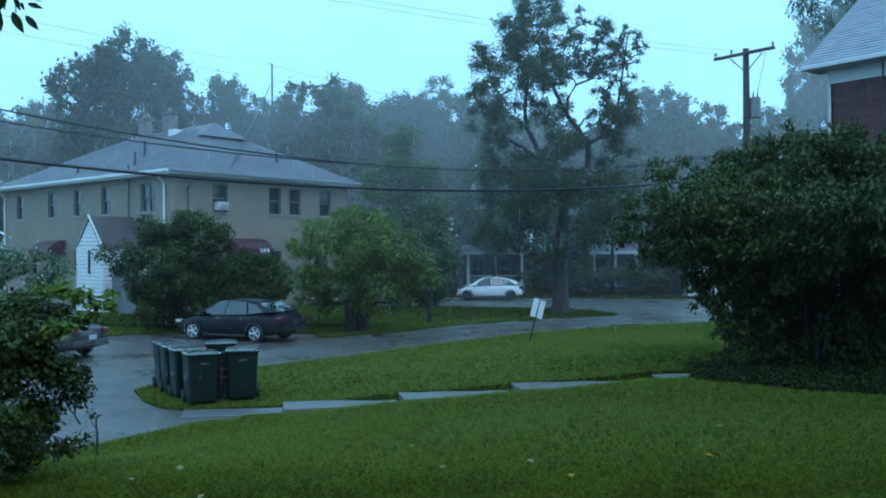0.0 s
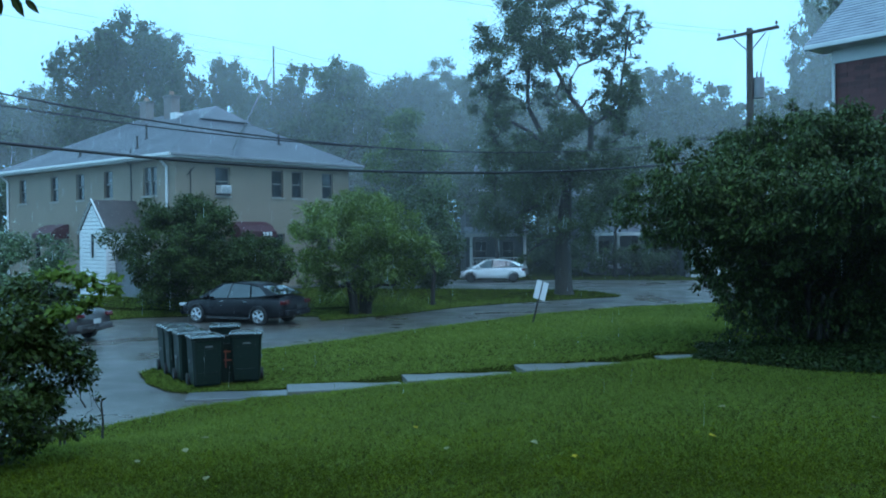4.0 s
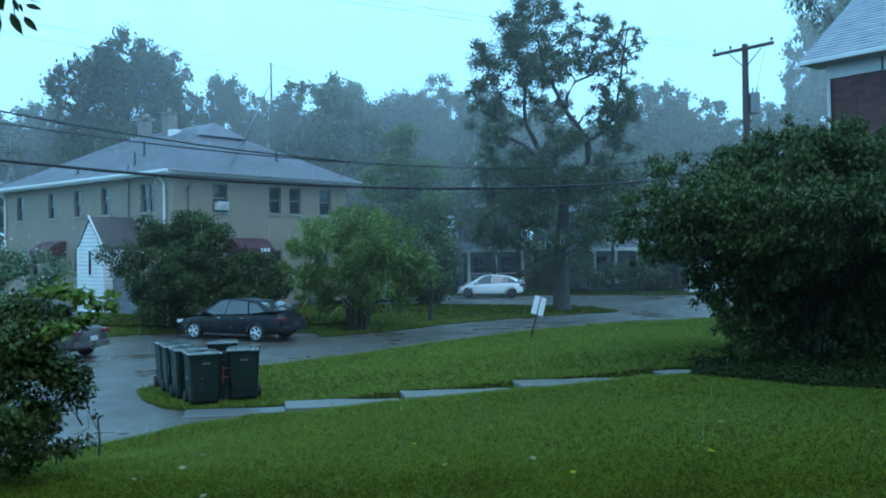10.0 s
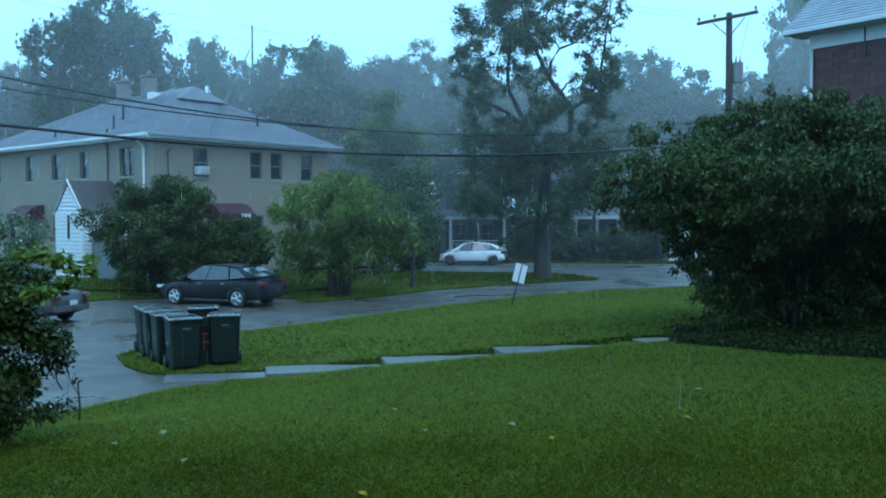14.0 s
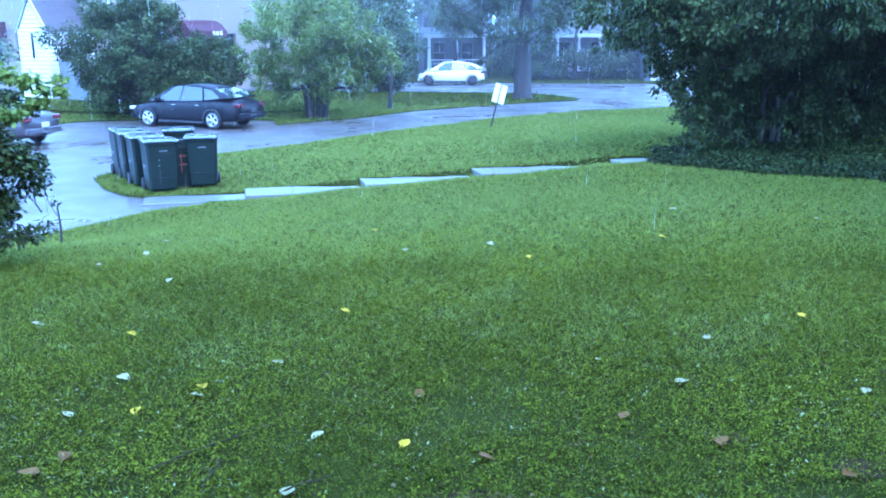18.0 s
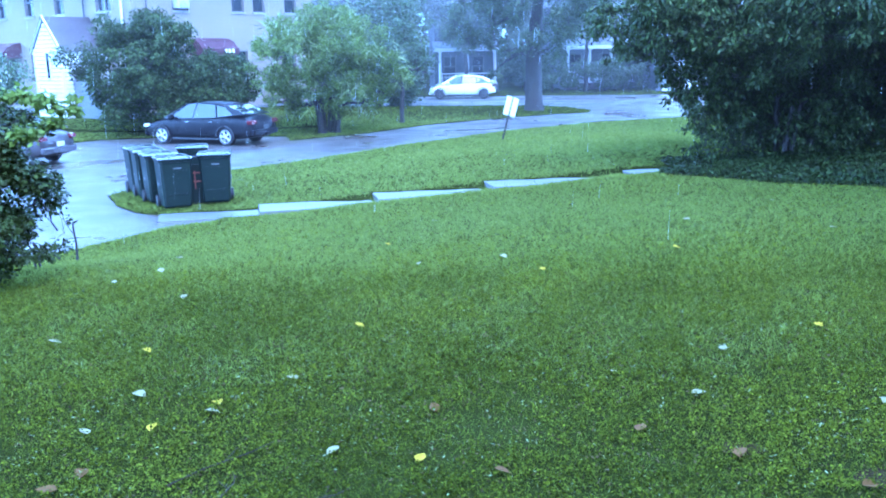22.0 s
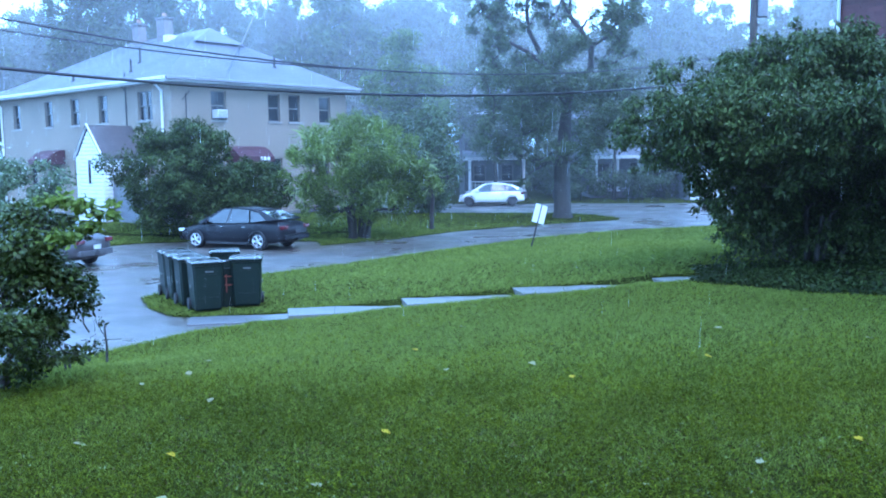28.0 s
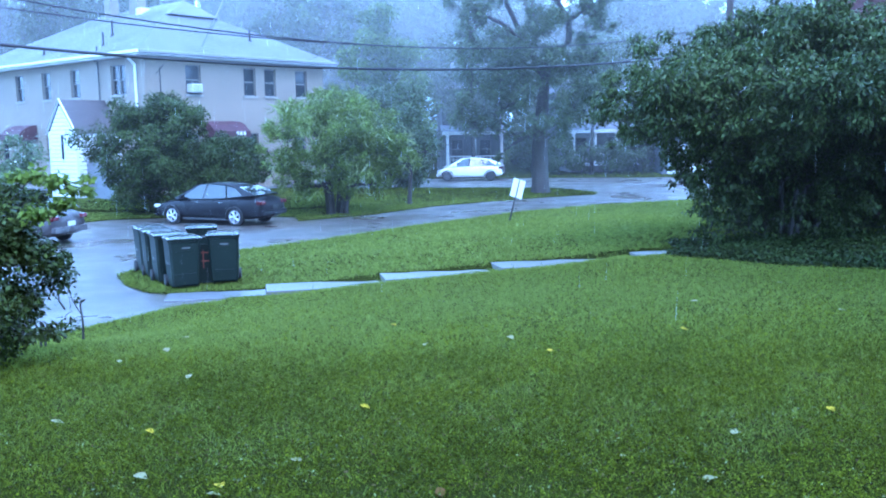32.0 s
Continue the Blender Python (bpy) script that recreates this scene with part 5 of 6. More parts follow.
# shrubs before the house
rng = np.random.default_rng(30)
cl = dome(np.random.default_rng(31), 4.9, 4.0, 0.8, 4.2, 80, 0.6) + [(rng.uniform(-2.0, 1.6), rng.uniform(-1.2, 0.8), rng.uniform(3.6, 4.2), 0.55, 0.5, 0.4) for k in range(16)]
tree("shrub", g(-10.3, 35.4), sprigs(cl, rng, 4, 0.55, 0.62), 62000, 0.115, M["leaf_broad"], "rounded dark green shrub in front of the house corner", "shrub", (0.09, 0.05), 0.25, 32, 0.5, 0.4, stems=5, spread=0.5, shell=0.3, twigs=0)
tree("shrub", g(-8.3, 36.2), sprigs(dome(np.random.default_rng(33), 3.8, 3.0, 0.4, 2.7, 34, 0.55), rng, 3, 0.55, 0.62), 26000, 0.115, M["leaf_broad"], "lower dark green shrub beside the house entrance", "shrub", (0.06, 0.03), 0.25, 34, 0.5, 0.4, stems=4, spread=0.4, twigs=0)
light = dome(np.random.default_rng(35), 5.6, 4.4, 1.35, 4.55, 80, 0.55, flat=0.9)
sprayed = tree("shrub", g(-3.4, 34.6), sprigs(light, rng, 4, 0.65, 0.5), 46000, 0.16, M["leaf_light"], "bright narrow-leaved shrub with fountain-like twigs on the grass", "shrub", (0.11, 0.05), 0.25, 36, 0.22, -0.15, stems=6, spread=0.45, shell=0.25, up=0.3, twigs=0)
light = np.array(light)
V, F = leaves(light[:, :3], light[:, 3:6], 3000, 0.42, np.random.default_rng(43), 0.7, 0.10, 1.0, 0.3, 0.8)
fast("spray", V, F, M["leaf_spray"], sprayed, "pale outer leaf sprays")
tree("small_tree", g(-0.6, 38.5), dome(np.random.default_rng(37), 2.6, 2.4, 1.9, 5.4, 18, 0.55), 3000, 0.14, M["leaf_mid"], "young slim tree with sparse leaves on the grass", "tree", (0.1, 0.03), 0.45, 38, 0.45, 0.4, shell=0.2, twigs=4)
tree("flowering_shrub", g(-17.5, 35.2), dome(np.random.default_rng(39), 4.2, 3.6, 0.6, 3.1, 26, 0.6), 11000, 0.13, M["leaf_pale"], "shrub with pale blossom behind the drive", "shrub", (0.06, 0.03), 0.25, 40, 0.6, 0.3, stems=5, spread=0.5)
V, F = leaves(np.array(dome(np.random.default_rng(39), 4.2, 3.6, 1.3, 3.25, 22, 0.6))[:, :3], np.full((22, 3), 0.6), 330, 0.09, np.random.default_rng(41), 0.1, 0.9, 0.85)
o = fast("blossom", V, F, M["blossom"], bpy.data.objects["flowering_shrub"], "small white blossoms")

# woods behind: template trees, then copies
def billow(rg, w, h, bare=0.2, n=420):
    """Small clumps packed through the outer part of a broad crown whose outline swells and dips."""
    zc, hz = h * (1 + bare) / 2, h * (1 - bare) / 2
    shift = Vector(rg.uniform(-50, 50, 3))
    out = []
    for k in range(n):
        d = Vector(rg.normal(size=3)).normalized()
        if d.z < -0.75:
            continue
        swell = 0.92 + 0.38 * noise.noise(d * 1.6 + shift) + 0.22 * noise.noise(d * 4.0 + shift)
        u = swell * rg.uniform(0.25, 1.0) ** 0.5
        r = w * rg.uniform(0.035, 0.075)
        flat = 1.0 - 0.25 * max(0.0, d.z) ** 2
        out.append((d.x * u * w / 2 / flat ** 0.5, d.y * u * w / 2, zc + hz * (abs(d.z) ** 0.8 * (1 if d.z > 0 else -1)) * u, r, r, r * 0.75))
    return out


def wood(seed, w, h, count, size, material, droop=0.3, slim=0.55, bare=0.2, shell=0.1, n=420):
    rg = np.random.default_rng(seed)
    return tree("tree", pose(0, 0, 0), billow(rg, w, h, bare, n), count, size, material,
                "tall leafy tree in the woods behind the houses", "tree", (0.3, 0.1), 0.35, seed + 1, slim, droop, shell=shell, group="background trees", facing=0.6, fuzz=0.4, twigs=0)


def stand(template, x, y, w_scale, h_scale, turn, first=False):
    m = pose(x, y, hgt(x, y), 0, 0, turn) @ Matrix.Diagonal((w_scale, w_scale, h_scale, 1))
    if first:
        template.matrix_world = m
        return template
    s = template.scale
    return copy_thing(template, m @ Matrix.Diagonal((1 / s.x, 1 / s.y, 1 / s.z, 1)))


round_tree = wood(51, 11, 15, 38000, 0.33, M["leaf_far"], slim=0.6)
wide_tree = wood(53, 12, 15, 48000, 0.30, M["leaf_far2"], n=560, slim=0.6)
spiky_tree = wood(55, 9, 15, 30000, 0.40, M["leaf_far"], droop=-0.6, slim=0.28, shell=0.2)
WOODS = [("w", -25.2, 72, 0.98, 1.43, 100), ("r", -32.0, 74, 0.66, 1.05, 10), ("r", -10.2, 87, 1.0, 1.1, 220), ("r", 21.2, 87, 1.0, 1.06, 320),
         ("w", -29.5, 80, 0.8, 1.05, 200), ("r", -37.5, 74, 0.9, 1.05, 40), ("r", -18.0, 76, 0.64, 1.2, 70), ("r", -14.4, 75, 0.7, 1.06, 120),
         ("r", -9.2, 74, 0.95, 1.19, 250), ("w", -4.2, 77, 0.85, 1.14, 300), ("s", -1.2, 75, 1.0, 1.14, 15), ("s", 3.0, 77, 1.0, 1.14, 140),
         ("r", 20.2, 77, 0.95, 1.14, 33), ("r", 26.0, 80, 0.8, 1.0, 180), ("r", 33.2, 75, 0.7, 1.62, 90), ("r", 36.8, 72, 0.68, 1.4, 130), ("r", 30, 74, 0.9, 1.0, 20),
         ("r", 8.5, 80, 0.9, 1.1, 110), ("w", 13.6, 82, 0.9, 1.02, 210), ("r", -25, 86, 0.9, 1.1, 75)]
used = set()
for kind, x, y, ws, hs, turn in WOODS:
    t0 = {"r": round_tree, "w": wide_tree, "s": spiky_tree}[kind]
    stand(t0, x, y, ws, hs, turn, kind not in used)
    used.add(kind)
lit = tree("tree", g(-2.6, 58), dome(np.random.default_rng(57), 5.2, 5, 2.2, 11.6, 30, 1.0, under=0.4), 13000, 0.25, M["leaf_lime"], "yellow-green tree between the houses", "tree", (0.2, 0.08), 0.35, 58, group="background trees")
tree("tree", g(3.6, 63.4), dome(np.random.default_rng(59), 5.6, 3.0, 3.4, 10.8, 46, 0.9, under=0.4), 18000, 0.2, M["leaf_mid"], "dark tree between the street and the houses", "tree", (0.16, 0.07), 0.35, 60, group="background trees")
tree("tree", g(11.8, 61.6), dome(np.random.default_rng(60), 5.0, 2.6, 4.0, 9.4, 34, 0.85, under=0.4), 12000, 0.2, M["leaf_mid"], "dark tree before the far porch", "tree", (0.15, 0.07), 0.35, 61, group="background trees")
tree("shrub", g(-29.5, 57), dome(np.random.default_rng(67), 12, 4, 0.6, 6.0, 34, 1.3), 16000, 0.3, M["leaf_far2"], "dark undergrowth behind the drive", "shrub", (0.08, 0.04), 0.3, 68, stems=5, spread=1.5)
tree("shrub", g(-2.2, 50), dome(np.random.default_rng(61), 5.6, 3.2, 0.6, 5.2, 26, 0.85), 12000, 0.2, M["leaf_mid"], "dark undergrowth beside the house", "shrub", (0.07, 0.04), 0.3, 62, stems=4, spread=0.6)
for n, x in enumerate((-16, -4, 8, 20, 32)):
    tree("shrub", g(x, 88 + 2 * (n % 2)), dome(np.random.default_rng(171 + n), 15, 5, 0.6, 8.0, 46, 1.6), 9000, 0.42, M["leaf_far2"], "dark undergrowth below the trees of the woods", "shrub", (0.08, 0.04), 0.3, 181 + n, stems=5, spread=2.0, twigs=0, group="undergrowth of the woods")
for n, (x, y, w, h) in enumerate(((9.6, 62.2, 4.2, 2.6), (13.2, 61.8, 4.0, 2.2), (7.9, 64.3, 3.0, 4.2), (15.6, 62.6, 2.6, 3.4), (8.2, 69.0, 4.0, 5.5))):
    tree("hedge", g(x, y), dome(np.random.default_rng(63 + n), w, 2.2, 0.3, h, 20, 0.6), 6000, 0.16, M["leaf_mid"], "unclipped dark hedge in front of the far houses", "hedge", (0.05, 0.03), 0.3, 70 + n, group="hedge plants")
# the drooping tree behind the brick house
rng = np.random.default_rng(81)
cl = [(rng.uniform(-4.2, 3), rng.uniform(-1.5, 1.5), rng.uniform(13.2, 18), 0.9, 0.9, 0.8) for k in range(26)] + [(-4.0 + 0.5 * k, 0, 13.2 - 0.25 * (k % 3), 0.4, 0.4, 0.8) for k in range(9)]
tree("tree", g(20.4, 38.5), cl, 14000, 0.2, M["leaf_mid"], "tall tree with drooping twigs behind the brick house", "tree", (0.32, 0.12), 0.55, 82, 0.3, 1.2, shell=0.2, twigs=4)

# leaf sprig hanging close to the camera
sprig = thing("overhanging_tree", pose(-1.07, 2.2, 3.84), "slender tree whose dark leaf sprig hangs near the camera", "tree")
V, F = tubes([[(-2.6, -1.5, hgt(-3.67, 0.7) - 3.94, 0.06), (-2.55, -1.4, -0.6, 0.045), (-1.9, -1.0, 0.9, 0.025), (-0.9, -0.4, 1.0, 0.012), (-0.35, -0.05, 0.4, 0.006), (0, 0, 0.0, 0.003)]], 7)
fast("trunk", V, F, M["bark"], sprig)
for bx, bz, tx, tz in ((-0.003, -0.085, 0.024, -0.141), (0.018, -0.088, 0.05, -0.126), (-0.033, -0.093, -0.035, -0.136), (-0.044, -0.075, -0.05, -0.124), (-0.01, -0.05, -0.035, -0.088),
                       (0.001, -0.048, 0.012, -0.082), (-0.024, -0.04, -0.018, -0.085), (0.025, -0.06, 0.064, -0.072), (0.01, -0.056, 0.016, -0.078), (-0.038, -0.053, -0.055, -0.096)):
    bm = bmesh.new()
    b0, along = Vector((bx, 0.02 * math.sin(90 * bx), bz)), Vector((tx - bx, 0.006, tz - bz))
    side = Vector((-along.z, 0.3 * along.length, along.x)).normalized() * along.length
    prof = [(0.0, 0.0), (0.2, 0.13), (0.45, 0.19), (0.72, 0.13), (1.0, 0.0)]
    mid = [bm.verts.new(b0 + along * u) for u, v in prof]
    for sgn in (-1, 1):
        edge = [bm.verts.new(b0 + along * u + side * v * sgn + Vector((0, -0.004, 0))) for u, v in prof[1:-1]]
        bm.faces.new((mid[0], mid[1], edge[0]))
        for q in range(2):
            bm.faces.new((mid[q + 1], mid[q + 2], edge[q + 1], edge[q]))
        bm.faces.new((mid[3], mid[4], edge[2]))
    part("leaf", bm, M["leaf_dark"], sprig)
V, F = tubes([[(0, 0, 0, 0.003), (0.002, 0.0, -0.05, 0.002), (0.004, 0.0, -0.088, 0.0015)], [(0, 0, -0.02, 0.002), (-0.03, 0, -0.06, 0.0015), (-0.04, 0, -0.09, 0.001)], [(0, 0, -0.03, 0.002), (0.05, 0, -0.055, 0.0012), (0.07, 0, -0.06, 0.001)]], 5)
fast("twig", V, F, M["bark"], sprig)

# ---- lawn cover ----
def in_bed(x, y):
    """The ivy bed at the foot of the big shrub, behind its curved edge."""
    return (x > np.interp(y, [14.7, 15.3, 15.95, 16.9, 18.1, 19.6], [8.17, 7.35, 6.6, 5.86, 5.02, 5.6])) & (x < 14) & (y > 14.2) & (y < 20.2)


def field(n, seed, y0, y1, xmax=0.66):
    """Random places on the lawn between two distances, thinner far away."""
    rg = np.random.default_rng(seed)
    y = np.sqrt(rg.uniform(y0 * y0, y1 * y1, n))
    y = y * np.exp(rg.normal(size=n) * 0.05)
    x = rg.uniform(-1, 1, n) * y * xmax
    ok = (road_distance(x, y) > 0.03) & ~on_slab(x, y) & ~in_bed(x, y)
    return x[ok], y[ok], rg


def patchy(x, y, s, seed):
    return np.sin(x * s + seed) * np.sin(y * s * 1.3 - seed) + 0.6 * np.sin(2.7 * s * x - 1.9 * s * y + 2 * seed) + 0.4 * np.sin(5.1 * s * y + 3.3 * s * x)


def ground_leaves(name, n, seed, y0, y1, size, slim, lift, material, label, bare=None, tufts=0, places=None):
    """Small leaves near the ground; with tufts, gathered into that many low rounded plants with gaps between."""
    x, y, rg = places or field(tufts or n, seed, y0, y1)
    if bare:
        keep = patchy(x, y, bare[0], bare[1]) + rg.normal(size=len(x)) * 0.5 > bare[2]
        x, y = x[keep], y[keep]
    out, top = np.zeros((len(x), 2)), rg.random(len(x))
    if tufts:
        k = rg.integers(0, len(x), int(n * len(x) / tufts))
        wide = (0.018 + 0.05 * rg.random(len(x)) ** 2)[k]
        out = rg.normal(size=(len(k), 2)) * wide[:, None]
        tall = (0.35 + 0.65 * rg.random(len(x)))[k]
        top = tall * np.exp(-np.sum(out ** 2, 1) / (2.2 * wide ** 2)) * (0.6 + 0.4 * rg.random(len(k)))
        x, y = x[k] + out[:, 0], y[k] + out[:, 1]
    m = len(x)
    z = height(x, y) + 0.006 + lift * top
    a = rg.uniform(0, 2 * np.pi, m)
    tilt = rg.normal(size=m) * 0.6
    s = size * (0.5 + 1.1 * rg.random(m) ** 2)
    ux, uy = np.cos(a), np.sin(a)
    p = np.stack([x, y, z], -1)
    al = np.stack([ux * np.cos(tilt), uy * np.cos(tilt), np.sin(tilt)], -1) * s[:, None] * 0.5
    roll = rg.normal(size=m) * 0.55
    sd = np.stack([-uy * np.cos(roll), ux * np.cos(roll), np.sin(roll)], -1) * (s * slim * 0.5)[:, None]
    v = np.stack([p - al, p + sd, p + al, p - sd], 1).reshape(-1, 3)
    return tagged(fast(name, v, np.arange(m * 4).reshape(-1, 4), material), label, "ground cover", kind="stuff")


def blades(name, n, seed, y0, y1, h, w, material, label, bare=None, lean=0.6, beside=None):
    x, y, rg = field(n, seed, y0, y1)
    if beside:
        x, y = rg.uniform(-beside, beside, n), rg.uniform(y0, y1, n)
        ok = (road_distance(x, y) > 0.03) & ~on_slab(x, y) & (np.abs(x) > 0.64 * y)
        x, y = x[ok], y[ok]
    if bare:
        keep = patchy(x, y, bare[0], bare[1]) + rg.normal(size=len(x)) * 0.5 > bare[2]
        x, y = x[keep], y[keep]
    m = len(x)
    z = height(x, y) - 0.005
    a = rg.uniform(0, 2 * np.pi, m)
    hh = h * (0.5 + rg.random(m))
    lx, ly = rg.normal(size=m) * lean * hh, rg.normal(size=m) * lean * hh
    wx, wy = np.cos(a) * w / 2, np.sin(a) * w / 2
    v = np.stack([np.stack([x - wx, y - wy, z], -1), np.stack([x + wx, y + wy, z], -1), np.stack([x + lx, y + ly, z + hh], -1)], 1).reshape(-1, 3)
    return tagged(fast(name, v, np.arange(m * 3).reshape(-1, 3), material), label, "grass", kind="stuff")


ground_leaves("clover", 400000, 90, 3.2, 9.5, 0.017, 0.62, 0.11, M["clover"], "wet clover and broad-leaved weeds in the lawn", (1.7, 0.7, -0.9), 24000)
ground_leaves("clover", 80000, 91, 3.2, 12, 0.018, 0.6, 0.12, M["clover_lime"], "yellow-green clover patches in the lawn", (1.1, 2.1, 0.2), 7000)
ground_leaves("clover", 60000, 92, 9.0, 18.5, 0.025, 0.7, 0.05, M["clover_lime"], "wet clover spread through the lawn", (0.6, 0.2, 0.1))
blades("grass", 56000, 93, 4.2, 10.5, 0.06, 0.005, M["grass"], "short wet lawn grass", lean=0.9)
# paler blades carry the far lawn's haze and sheen in their colour
blades("grass", 290000, 94, 6.5, 19, 0.042, 0.012, M["grass_lightened"], "short wet lawn grass further off", lean=1.0)
blades("grass", 270000, 95, 18.0, 40, 0.058, 0.03, M["grass_lightened"], "lawn grass beyond the path", lean=1.6)
# darker blades here put the verge tree's shade into the colour
blades("grass", 60000, 96, 38, 62, 0.06, 0.05, M["grass"], "grass on the far verges", lean=1.6)
ground_leaves("leaf_litter", 16000, 88, 3.2, 9.0, 0.022, 0.5, 0.05, M["litter"], "brown dead leaf scraps caught in the lawn")
# pale leaf specks: the lawn's wet glints put into leaf colour
ground_leaves("weeds", 9000, 89, 3.3, 7.5, 0.022, 0.45, 0.085, M["weed_glint"], "pale weed leaves standing in for wet glints among the clover", (2.3, 1.3, 0.2))
rg = np.random.default_rng(97)
ix, iy = rg.uniform(4.9, 12.5, 52000), rg.uniform(14.3, 20.2, 52000)
bed = in_bed(ix, iy)
ground_leaves("ivy", 0, 97, 0, 0, 0.06, 0.75, 0.11, M["ivy"], "low dark ivy bed at the foot of the big shrub", places=(ix[bed], iy[bed], rg))
blades("weeds", 1800, 98, 17.0, 22.5, 0.16, 0.012, M["grass"], "rank grass round the bins and verge", (0.9, 0.3, 0.1))
blades("grass", 100000, 99, -16, 46, 0.08, 0.06, M["grass_lightened"], "lawn grass round the house front", lean=1.2, beside=30)
blades("grass", 16000, 101, 0.2, 3.6, 0.06, 0.012, M["grass"], "short grass below the viewer", lean=0.9)
# wet bare earth patches
for n, (x, y, r) in enumerate(((0.35, 4.25, 0.13), (1.95, 4.95, 0.1), (2.6, 4.5, 0.12), (-1.45, 4.15, 0.1))):
    bm = bmesh.new()
    rg = np.random.default_rng(200 + n)
    ring = [(x + r * math.cos(q) * (0.7 + 0.5 * rg.random()) * 1.5, y + r * math.sin(q) * (0.7 + 0.5 * rg.random())) for q in np.linspace(0, 2 * math.pi, 14, endpoint=False)]
    c0 = bm.verts.new((x, y, hgt(x, y) + 0.012))
    vs = [bm.verts.new((a, b, hgt(a, b) + 0.006)) for a, b in ring]
    for q in range(14):
        bm.faces.new((c0, vs[q], vs[(q + 1) % 14]))
    tagged(part("mud_patch", bm, M["mud"]), "wet bare earth patch in the lawn", "mud", "mud patches", "structure")

rg = np.random.default_rng(230)
m = 150
lx, ly = rg.normal(0.25, 0.3, m), rg.normal(4.08, 0.09, m)
la, ls = rg.uniform(0, 6.28, m), rg.uniform(0.012, 0.03, m)
lz = height(lx, ly) + rg.uniform(0.02, 0.05, m)
ct, st = np.cos(la) * ls, np.sin(la) * ls
V = np.stack([np.stack([lx - ct, ly - st, lz], -1), np.stack([lx - st * 0.6, ly + ct * 0.6, lz + 0.012], -1), np.stack([lx + ct, ly + st, lz], -1), np.stack([lx + st * 0.6, ly - ct * 0.6, lz + 0.006], -1)], 1).reshape(-1, 3)
tagged(fast("leaf_litter", V, np.arange(m * 4).reshape(-1, 4), M["litter"]), "wet rotting leaf scraps on bare earth", "leaf litter", kind="stuff")
bm = bmesh.new()
bmesh.ops.create_uvsphere(bm, u_segments=16, v_segments=10, radius=0.055)
bmesh.ops.scale(bm, verts=bm.verts, vec=(1, 0.8, 0.6))
scrap = part("ball", bm, M["blue"])
scrap.matrix_world = pose(-0.385, 3.9, hgt(-0.385, 3.9) + 0.04, 8, 12, 0)
tagged(scrap, "small flattened blue plastic ball lying in the grass", "ball")

# fallen leaves
YELLOW = [(-0.56, 7.74), (3.22, 10.67), (-1.83, 5.58), (-0.02, 4.99), (3.53, 7.36), (1.41, 9.74), (-1.48, 6.0), (-2.34, 7.21), (-1.79, 4.31), (-0.44, 12.12)]
PALE = [(-0.58, 5.17), (1.04, 10.56), (-2.26, 5.53), (-1.49, 5.85), (1.99, 5.91), (2.49, 6.83), (5.92, 14.35), (-1.01, 6.48), (-3.23, 7.5), (-0.67, 4.45), (0.26, 14.42), (3.96, 12.69),
        (5.67, 11.62), (-2.09, 6.18), (-3.51, 9.9), (-3.3, 11.92), (-0.01, 10.27), (-2.46, 8.93), (-3.17, 10.58), (1.46, 6.36), (3.22, 5.65)]
BROWN = [(0.46, 4.78), (1.43, 5.35), (1.94, 4.95), (2.52, 4.48), (-2.19, 4.73), (-1.42, 4.26), (0.08, 5.79), (-2.06, 4.92)]
rg = np.random.default_rng(301)
for places, material, label in ((YELLOW, "leaf_yellow", "fallen yellow leaf lying on the wet grass"), (PALE, "leaf_silver", "fallen leaf showing its pale underside"), (BROWN, "leaf_brown", "curled brown fallen leaf on the lawn")):
    for x, y in places:
        x, y = x * 0.977, y * 0.977
        bm = bmesh.new()
        s = rg.uniform(0.045, 0.065)
        curl = rg.uniform(0.1, 0.45)
        prof = [(-1, 0.0), (-0.75, 0.45), (-0.3, 0.75), (0.25, 0.6), (0.7, 0.28), (1.05, 0.0)]
        mid = [bm.verts.new((s * u, 0, 0.0)) for u, v in prof]
        lf = [bm.verts.new((s * u, s * v, s * v * curl)) for u, v in prof[1:-1]]
        rt = [bm.verts.new((s * u, -s * v, s * v * curl * 0.7)) for u, v in prof[1:-1]]
        for side in (lf, rt):
            bm.faces.new((mid[0], mid[1], side[0]))
            for q in range(3):
                bm.faces.new((mid[q + 1], mid[q + 2], side[q + 1], side[q]))
            bm.faces.new((mid[4], mid[5], side[3]))
        o = part("fallen_leaf", bm, M[material])
        o.matrix_world = pose(x, y, hgt(x, y) + 0.04, rg.uniform(-14, 14), rg.uniform(-14, 14), rg.uniform(0, 360))
        o.modifiers.new("thick", "SOLIDIFY").thickness = 0.002
        tagged(o, label, "leaf", "fallen leaves")
for n, (x, y, ln, a) in enumerate(((-1.2, 4.9, 0.75, 42), (-1.1, 4.55, 0.4, 85), (-0.55, 4.4, 0.35, 30))):
    tw = thing("fallen_twig", pose(x, y, hgt(x, y) + 0.04, 0, 0, a), "thin grey fallen twig in the grass", "twig", "fallen twigs")
    V, F = tubes([[(-ln / 2, 0, 0, 0.006), (-ln / 6, 0.02, 0.012, 0.005), (ln / 5, -0.01, 0.02, 0.004), (ln / 2, 0.03, 0.015, 0.002)]], 5)
    fast("stem", V, F, M["twig"], tw)
    V, F = tubes([[(0, 0, 0.015, 0.004), (ln * 0.2, 0.09, 0.03, 0.002)]], 5)
    fast("side_shoot", V, F, M["twig"], tw)


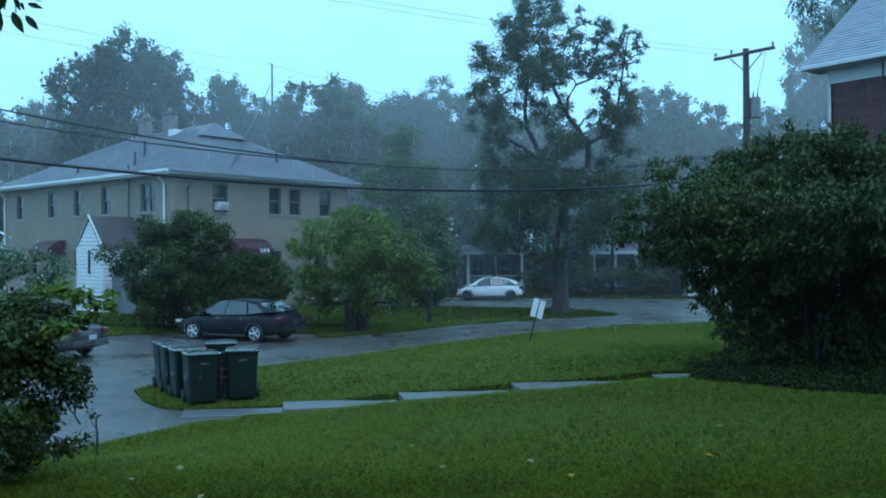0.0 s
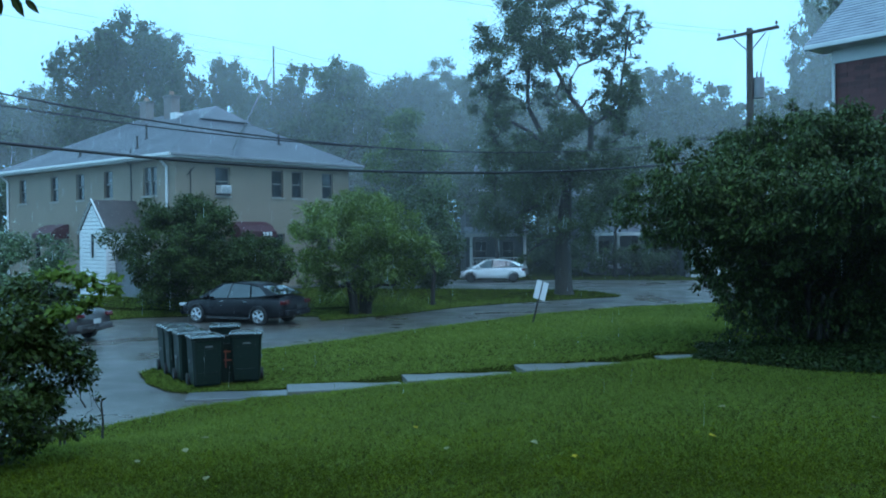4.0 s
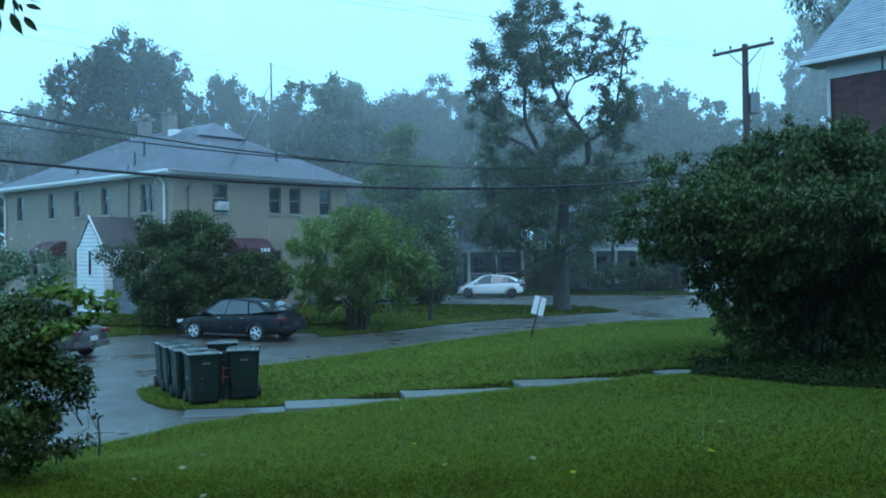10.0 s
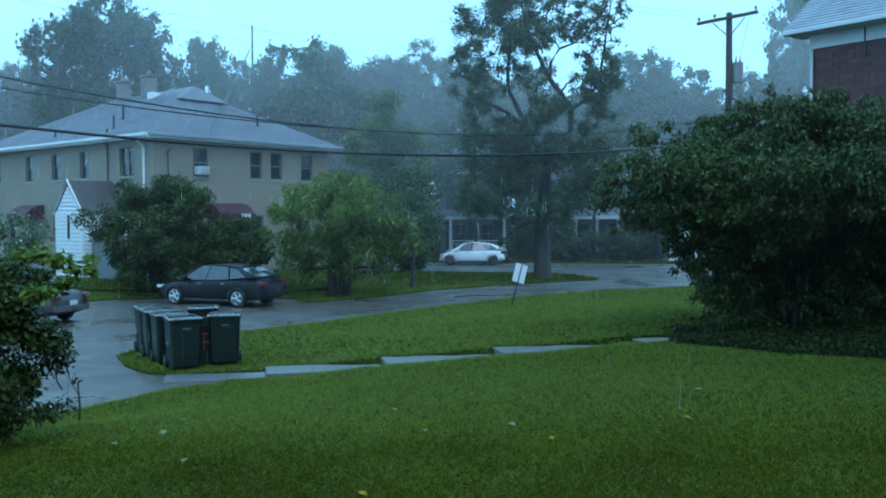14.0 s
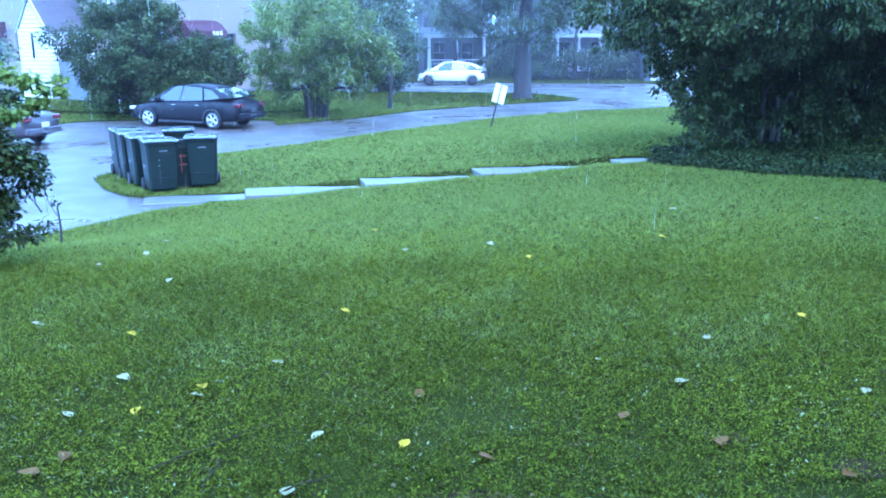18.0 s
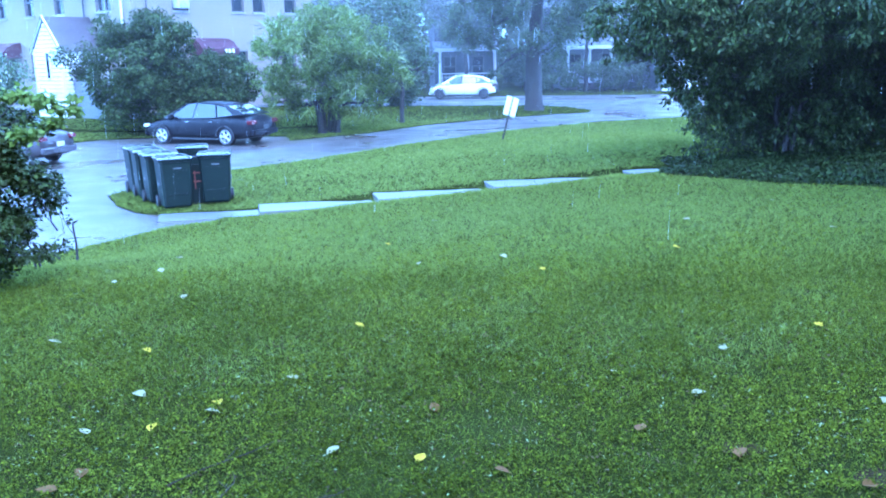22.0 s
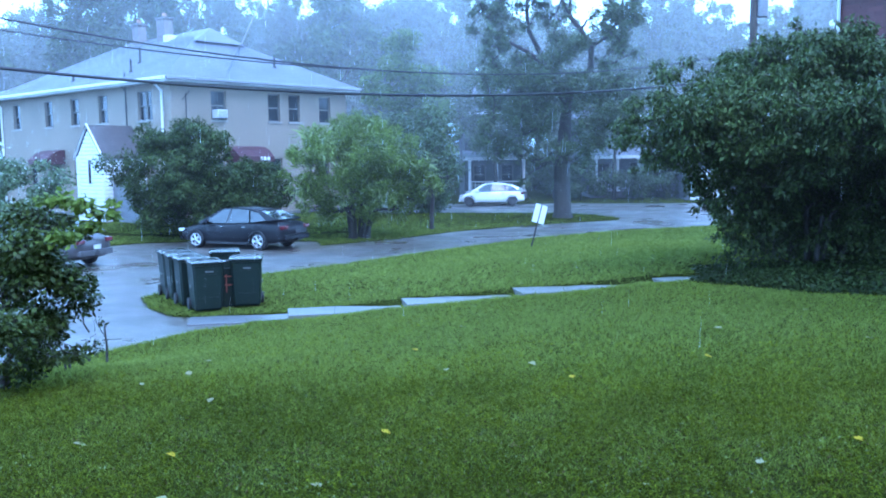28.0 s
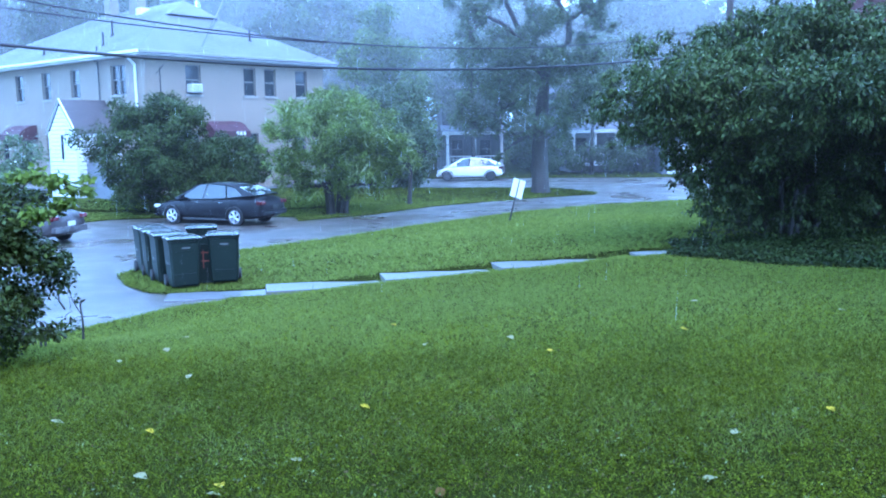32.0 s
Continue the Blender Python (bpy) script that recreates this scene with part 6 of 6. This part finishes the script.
# ---- rain: slender falling streaks, drifting with the wind ----
def rain(name, n, seed, y0, y1, top, length, width, label):
    rg = np.random.default_rng(seed)
    y = (rg.uniform(y0 ** 3, y1 ** 3, n)) ** (1 / 3)
    x = rg.uniform(-0.62, 0.62, n) * y
    z = 0.3 + rg.random(n) ** 1.25 * top
    ln = length * rg.uniform(0.5, 1.3, n)
    w = width * rg.uniform(0.6, 1.3, n)
    a = rg.uniform(0, 2 * np.pi, n)
    lean = rg.normal(size=n) * 0.03 + 0.04
    p = np.stack([x, y, z], -1)
    up = np.stack([lean, lean * 0, np.ones(n)], -1) * ln[:, None]
    off = np.stack([np.cos(a), np.sin(a), np.zeros(n)], -1) * w[:, None] / 2
    v = np.stack([p - off, p + off, p + up], 1).reshape(-1, 3)
    return tagged(fast(name, v, np.arange(3 * n).reshape(-1, 3), M["rain"]), label, "rain", kind="stuff")


rain("rain", 1500, 402, 20, 48, 9, 0.45, 0.005, "falling rain over the drive and street")
rain("rain", 260, 403, 8, 24, 5, 0.3, 0.003, "falling rain over the lawn")


# ---- see-through hanging sheets, added to stand in for rain haze over distance ----
def spray(thickness):
    """Stands in for haze: scatters a small share of light, lets the rest pass."""
    m = bpy.data.materials.new("haze_veil")
    m.use_nodes = True
    n, l = m.node_tree.nodes, m.node_tree.links
    n.remove(n["Principled BSDF"])
    tc = n.new("ShaderNodeTexCoord")
    mp = n.new("ShaderNodeMapping")
    mp.inputs["Scale"].default_value = (1, 1, 0.45)
    gust = n.new("ShaderNodeTexNoise")
    gust.inputs["Scale"].default_value, gust.inputs["Detail"].default_value = 0.16, 3
    l.new(tc.outputs["Object"], mp.inputs["Vector"]), l.new(mp.outputs[0], gust.inputs["Vector"])
    dense = n.new("ShaderNodeMapRange")
    dense.inputs["From Min"].default_value, dense.inputs["From Max"].default_value = 0.3, 0.7
    dense.inputs["To Min"].default_value, dense.inputs["To Max"].default_value = 0.6 * thickness, 1.4 * thickness
    l.new(gust.outputs["Fac"], dense.inputs["Value"])
    xyz = n.new("ShaderNodeSeparateXYZ")
    l.new(tc.outputs["Object"], xyz.inputs[0])
    last = dense.outputs[0]
    for lo, hi, a, b in ((0.0, 9.0, 0.3, 1.0), (15.0, 30.0, 1.0, 0.0)):
        fade = n.new("ShaderNodeMapRange")
        fade.interpolation_type = "SMOOTHSTEP"
        for name, v in (("From Min", lo), ("From Max", hi), ("To Min", a), ("To Max", b)):
            fade.inputs[name].default_value = v
        l.new(xyz.outputs["Z"], fade.inputs["Value"])
        x = n.new("ShaderNodeMath")
        x.operation = "MULTIPLY"
        l.new(last, x.inputs[0]), l.new(fade.outputs[0], x.inputs[1])
        last = x.outputs[0]
    clear, front, back = n.new("ShaderNodeBsdfTransparent"), n.new("ShaderNodeBsdfDiffuse"), n.new("ShaderNodeBsdfTranslucent")
    for d in (front, back):
        d.inputs["Color"].default_value = (0.92, 0.93, 0.94, 1)
    both, veil = n.new("ShaderNodeMixShader"), n.new("ShaderNodeMixShader")
    l.new(front.outputs[0], both.inputs[1]), l.new(back.outputs[0], both.inputs[2])
    l.new(last, veil.inputs[0]), l.new(clear.outputs[0], veil.inputs[1]), l.new(both.outputs[0], veil.inputs[2])
    l.new(veil.outputs[0], n["Material Output"].inputs["Surface"])
    return m


def curtain(line, thickness, label):
    """A hanging haze sheet along a ground line, waving a little with the gusts."""
    line = np.array(line, float)
    x = np.linspace(line[0, 0], line[-1, 0], 120)
    y = np.interp(x, line[:, 0], line[:, 1])
    y = np.convolve(np.pad(y, 6, mode="edge"), np.ones(13) / 13, "valid")
    z = np.linspace(-0.1, 30.0, 12)
    X, Z = np.meshgrid(x, z, indexing="ij")
    Y = y[:, None] + 0.25 * np.sin(0.4 * X + 0.3 * Z)
    i, j = np.meshgrid(np.arange(119), np.arange(11), indexing="ij")
    F = np.stack([i * 12 + j, (i + 1) * 12 + j, (i + 1) * 12 + j + 1, i * 12 + j + 1], -1).reshape(-1, 4)
    return tagged(fast("rain_mist", np.stack([X, Y, Z], -1).reshape(-1, 3), F, spray(thickness), smooth=True), label, "mist", "curtains of rain mist", "stuff")


MIST = "thin see-through sheet standing in for rain haze"
curtain([(-30, 11.5), (9.2, 11.5)], 0.008, MIST)
curtain([(-45, 30.4), (45, 30.4)], 0.021, MIST)
curtain([(-50, 37.6), (50, 37.6)], 0.03, MIST)
curtain([(-60, 68), (-20, 63), (-12, 58.5), (-4, 51), (4, 49.5), (60, 49)], 0.055, MIST)
curtain([(-70, 70), (-22, 66), (-8, 60), (70, 59.8)], 0.07, MIST)
curtain([(-80, 71), (80, 71)], 0.16, MIST)

# ---- unseen plain walls and eaves at the viewer's back, added to shade the lawn ----
tagged(part("wall_south", boxes(((-9, -1.6, 0.2), (9.7, -1.3, 7.6)), ((-9.5, -1.9, 7.6), (9.7, -0.7, 7.8)), ((9.4, -1.3, 0.2), (9.7, 14.6, 7.6)), ((9.0, -0.7, 7.6), (10.2, 15.0, 7.8)), bevel=0.02), M["plaster"]), "unseen plain wall and eaves added to shade the near lawn", "wall", kind="structure")
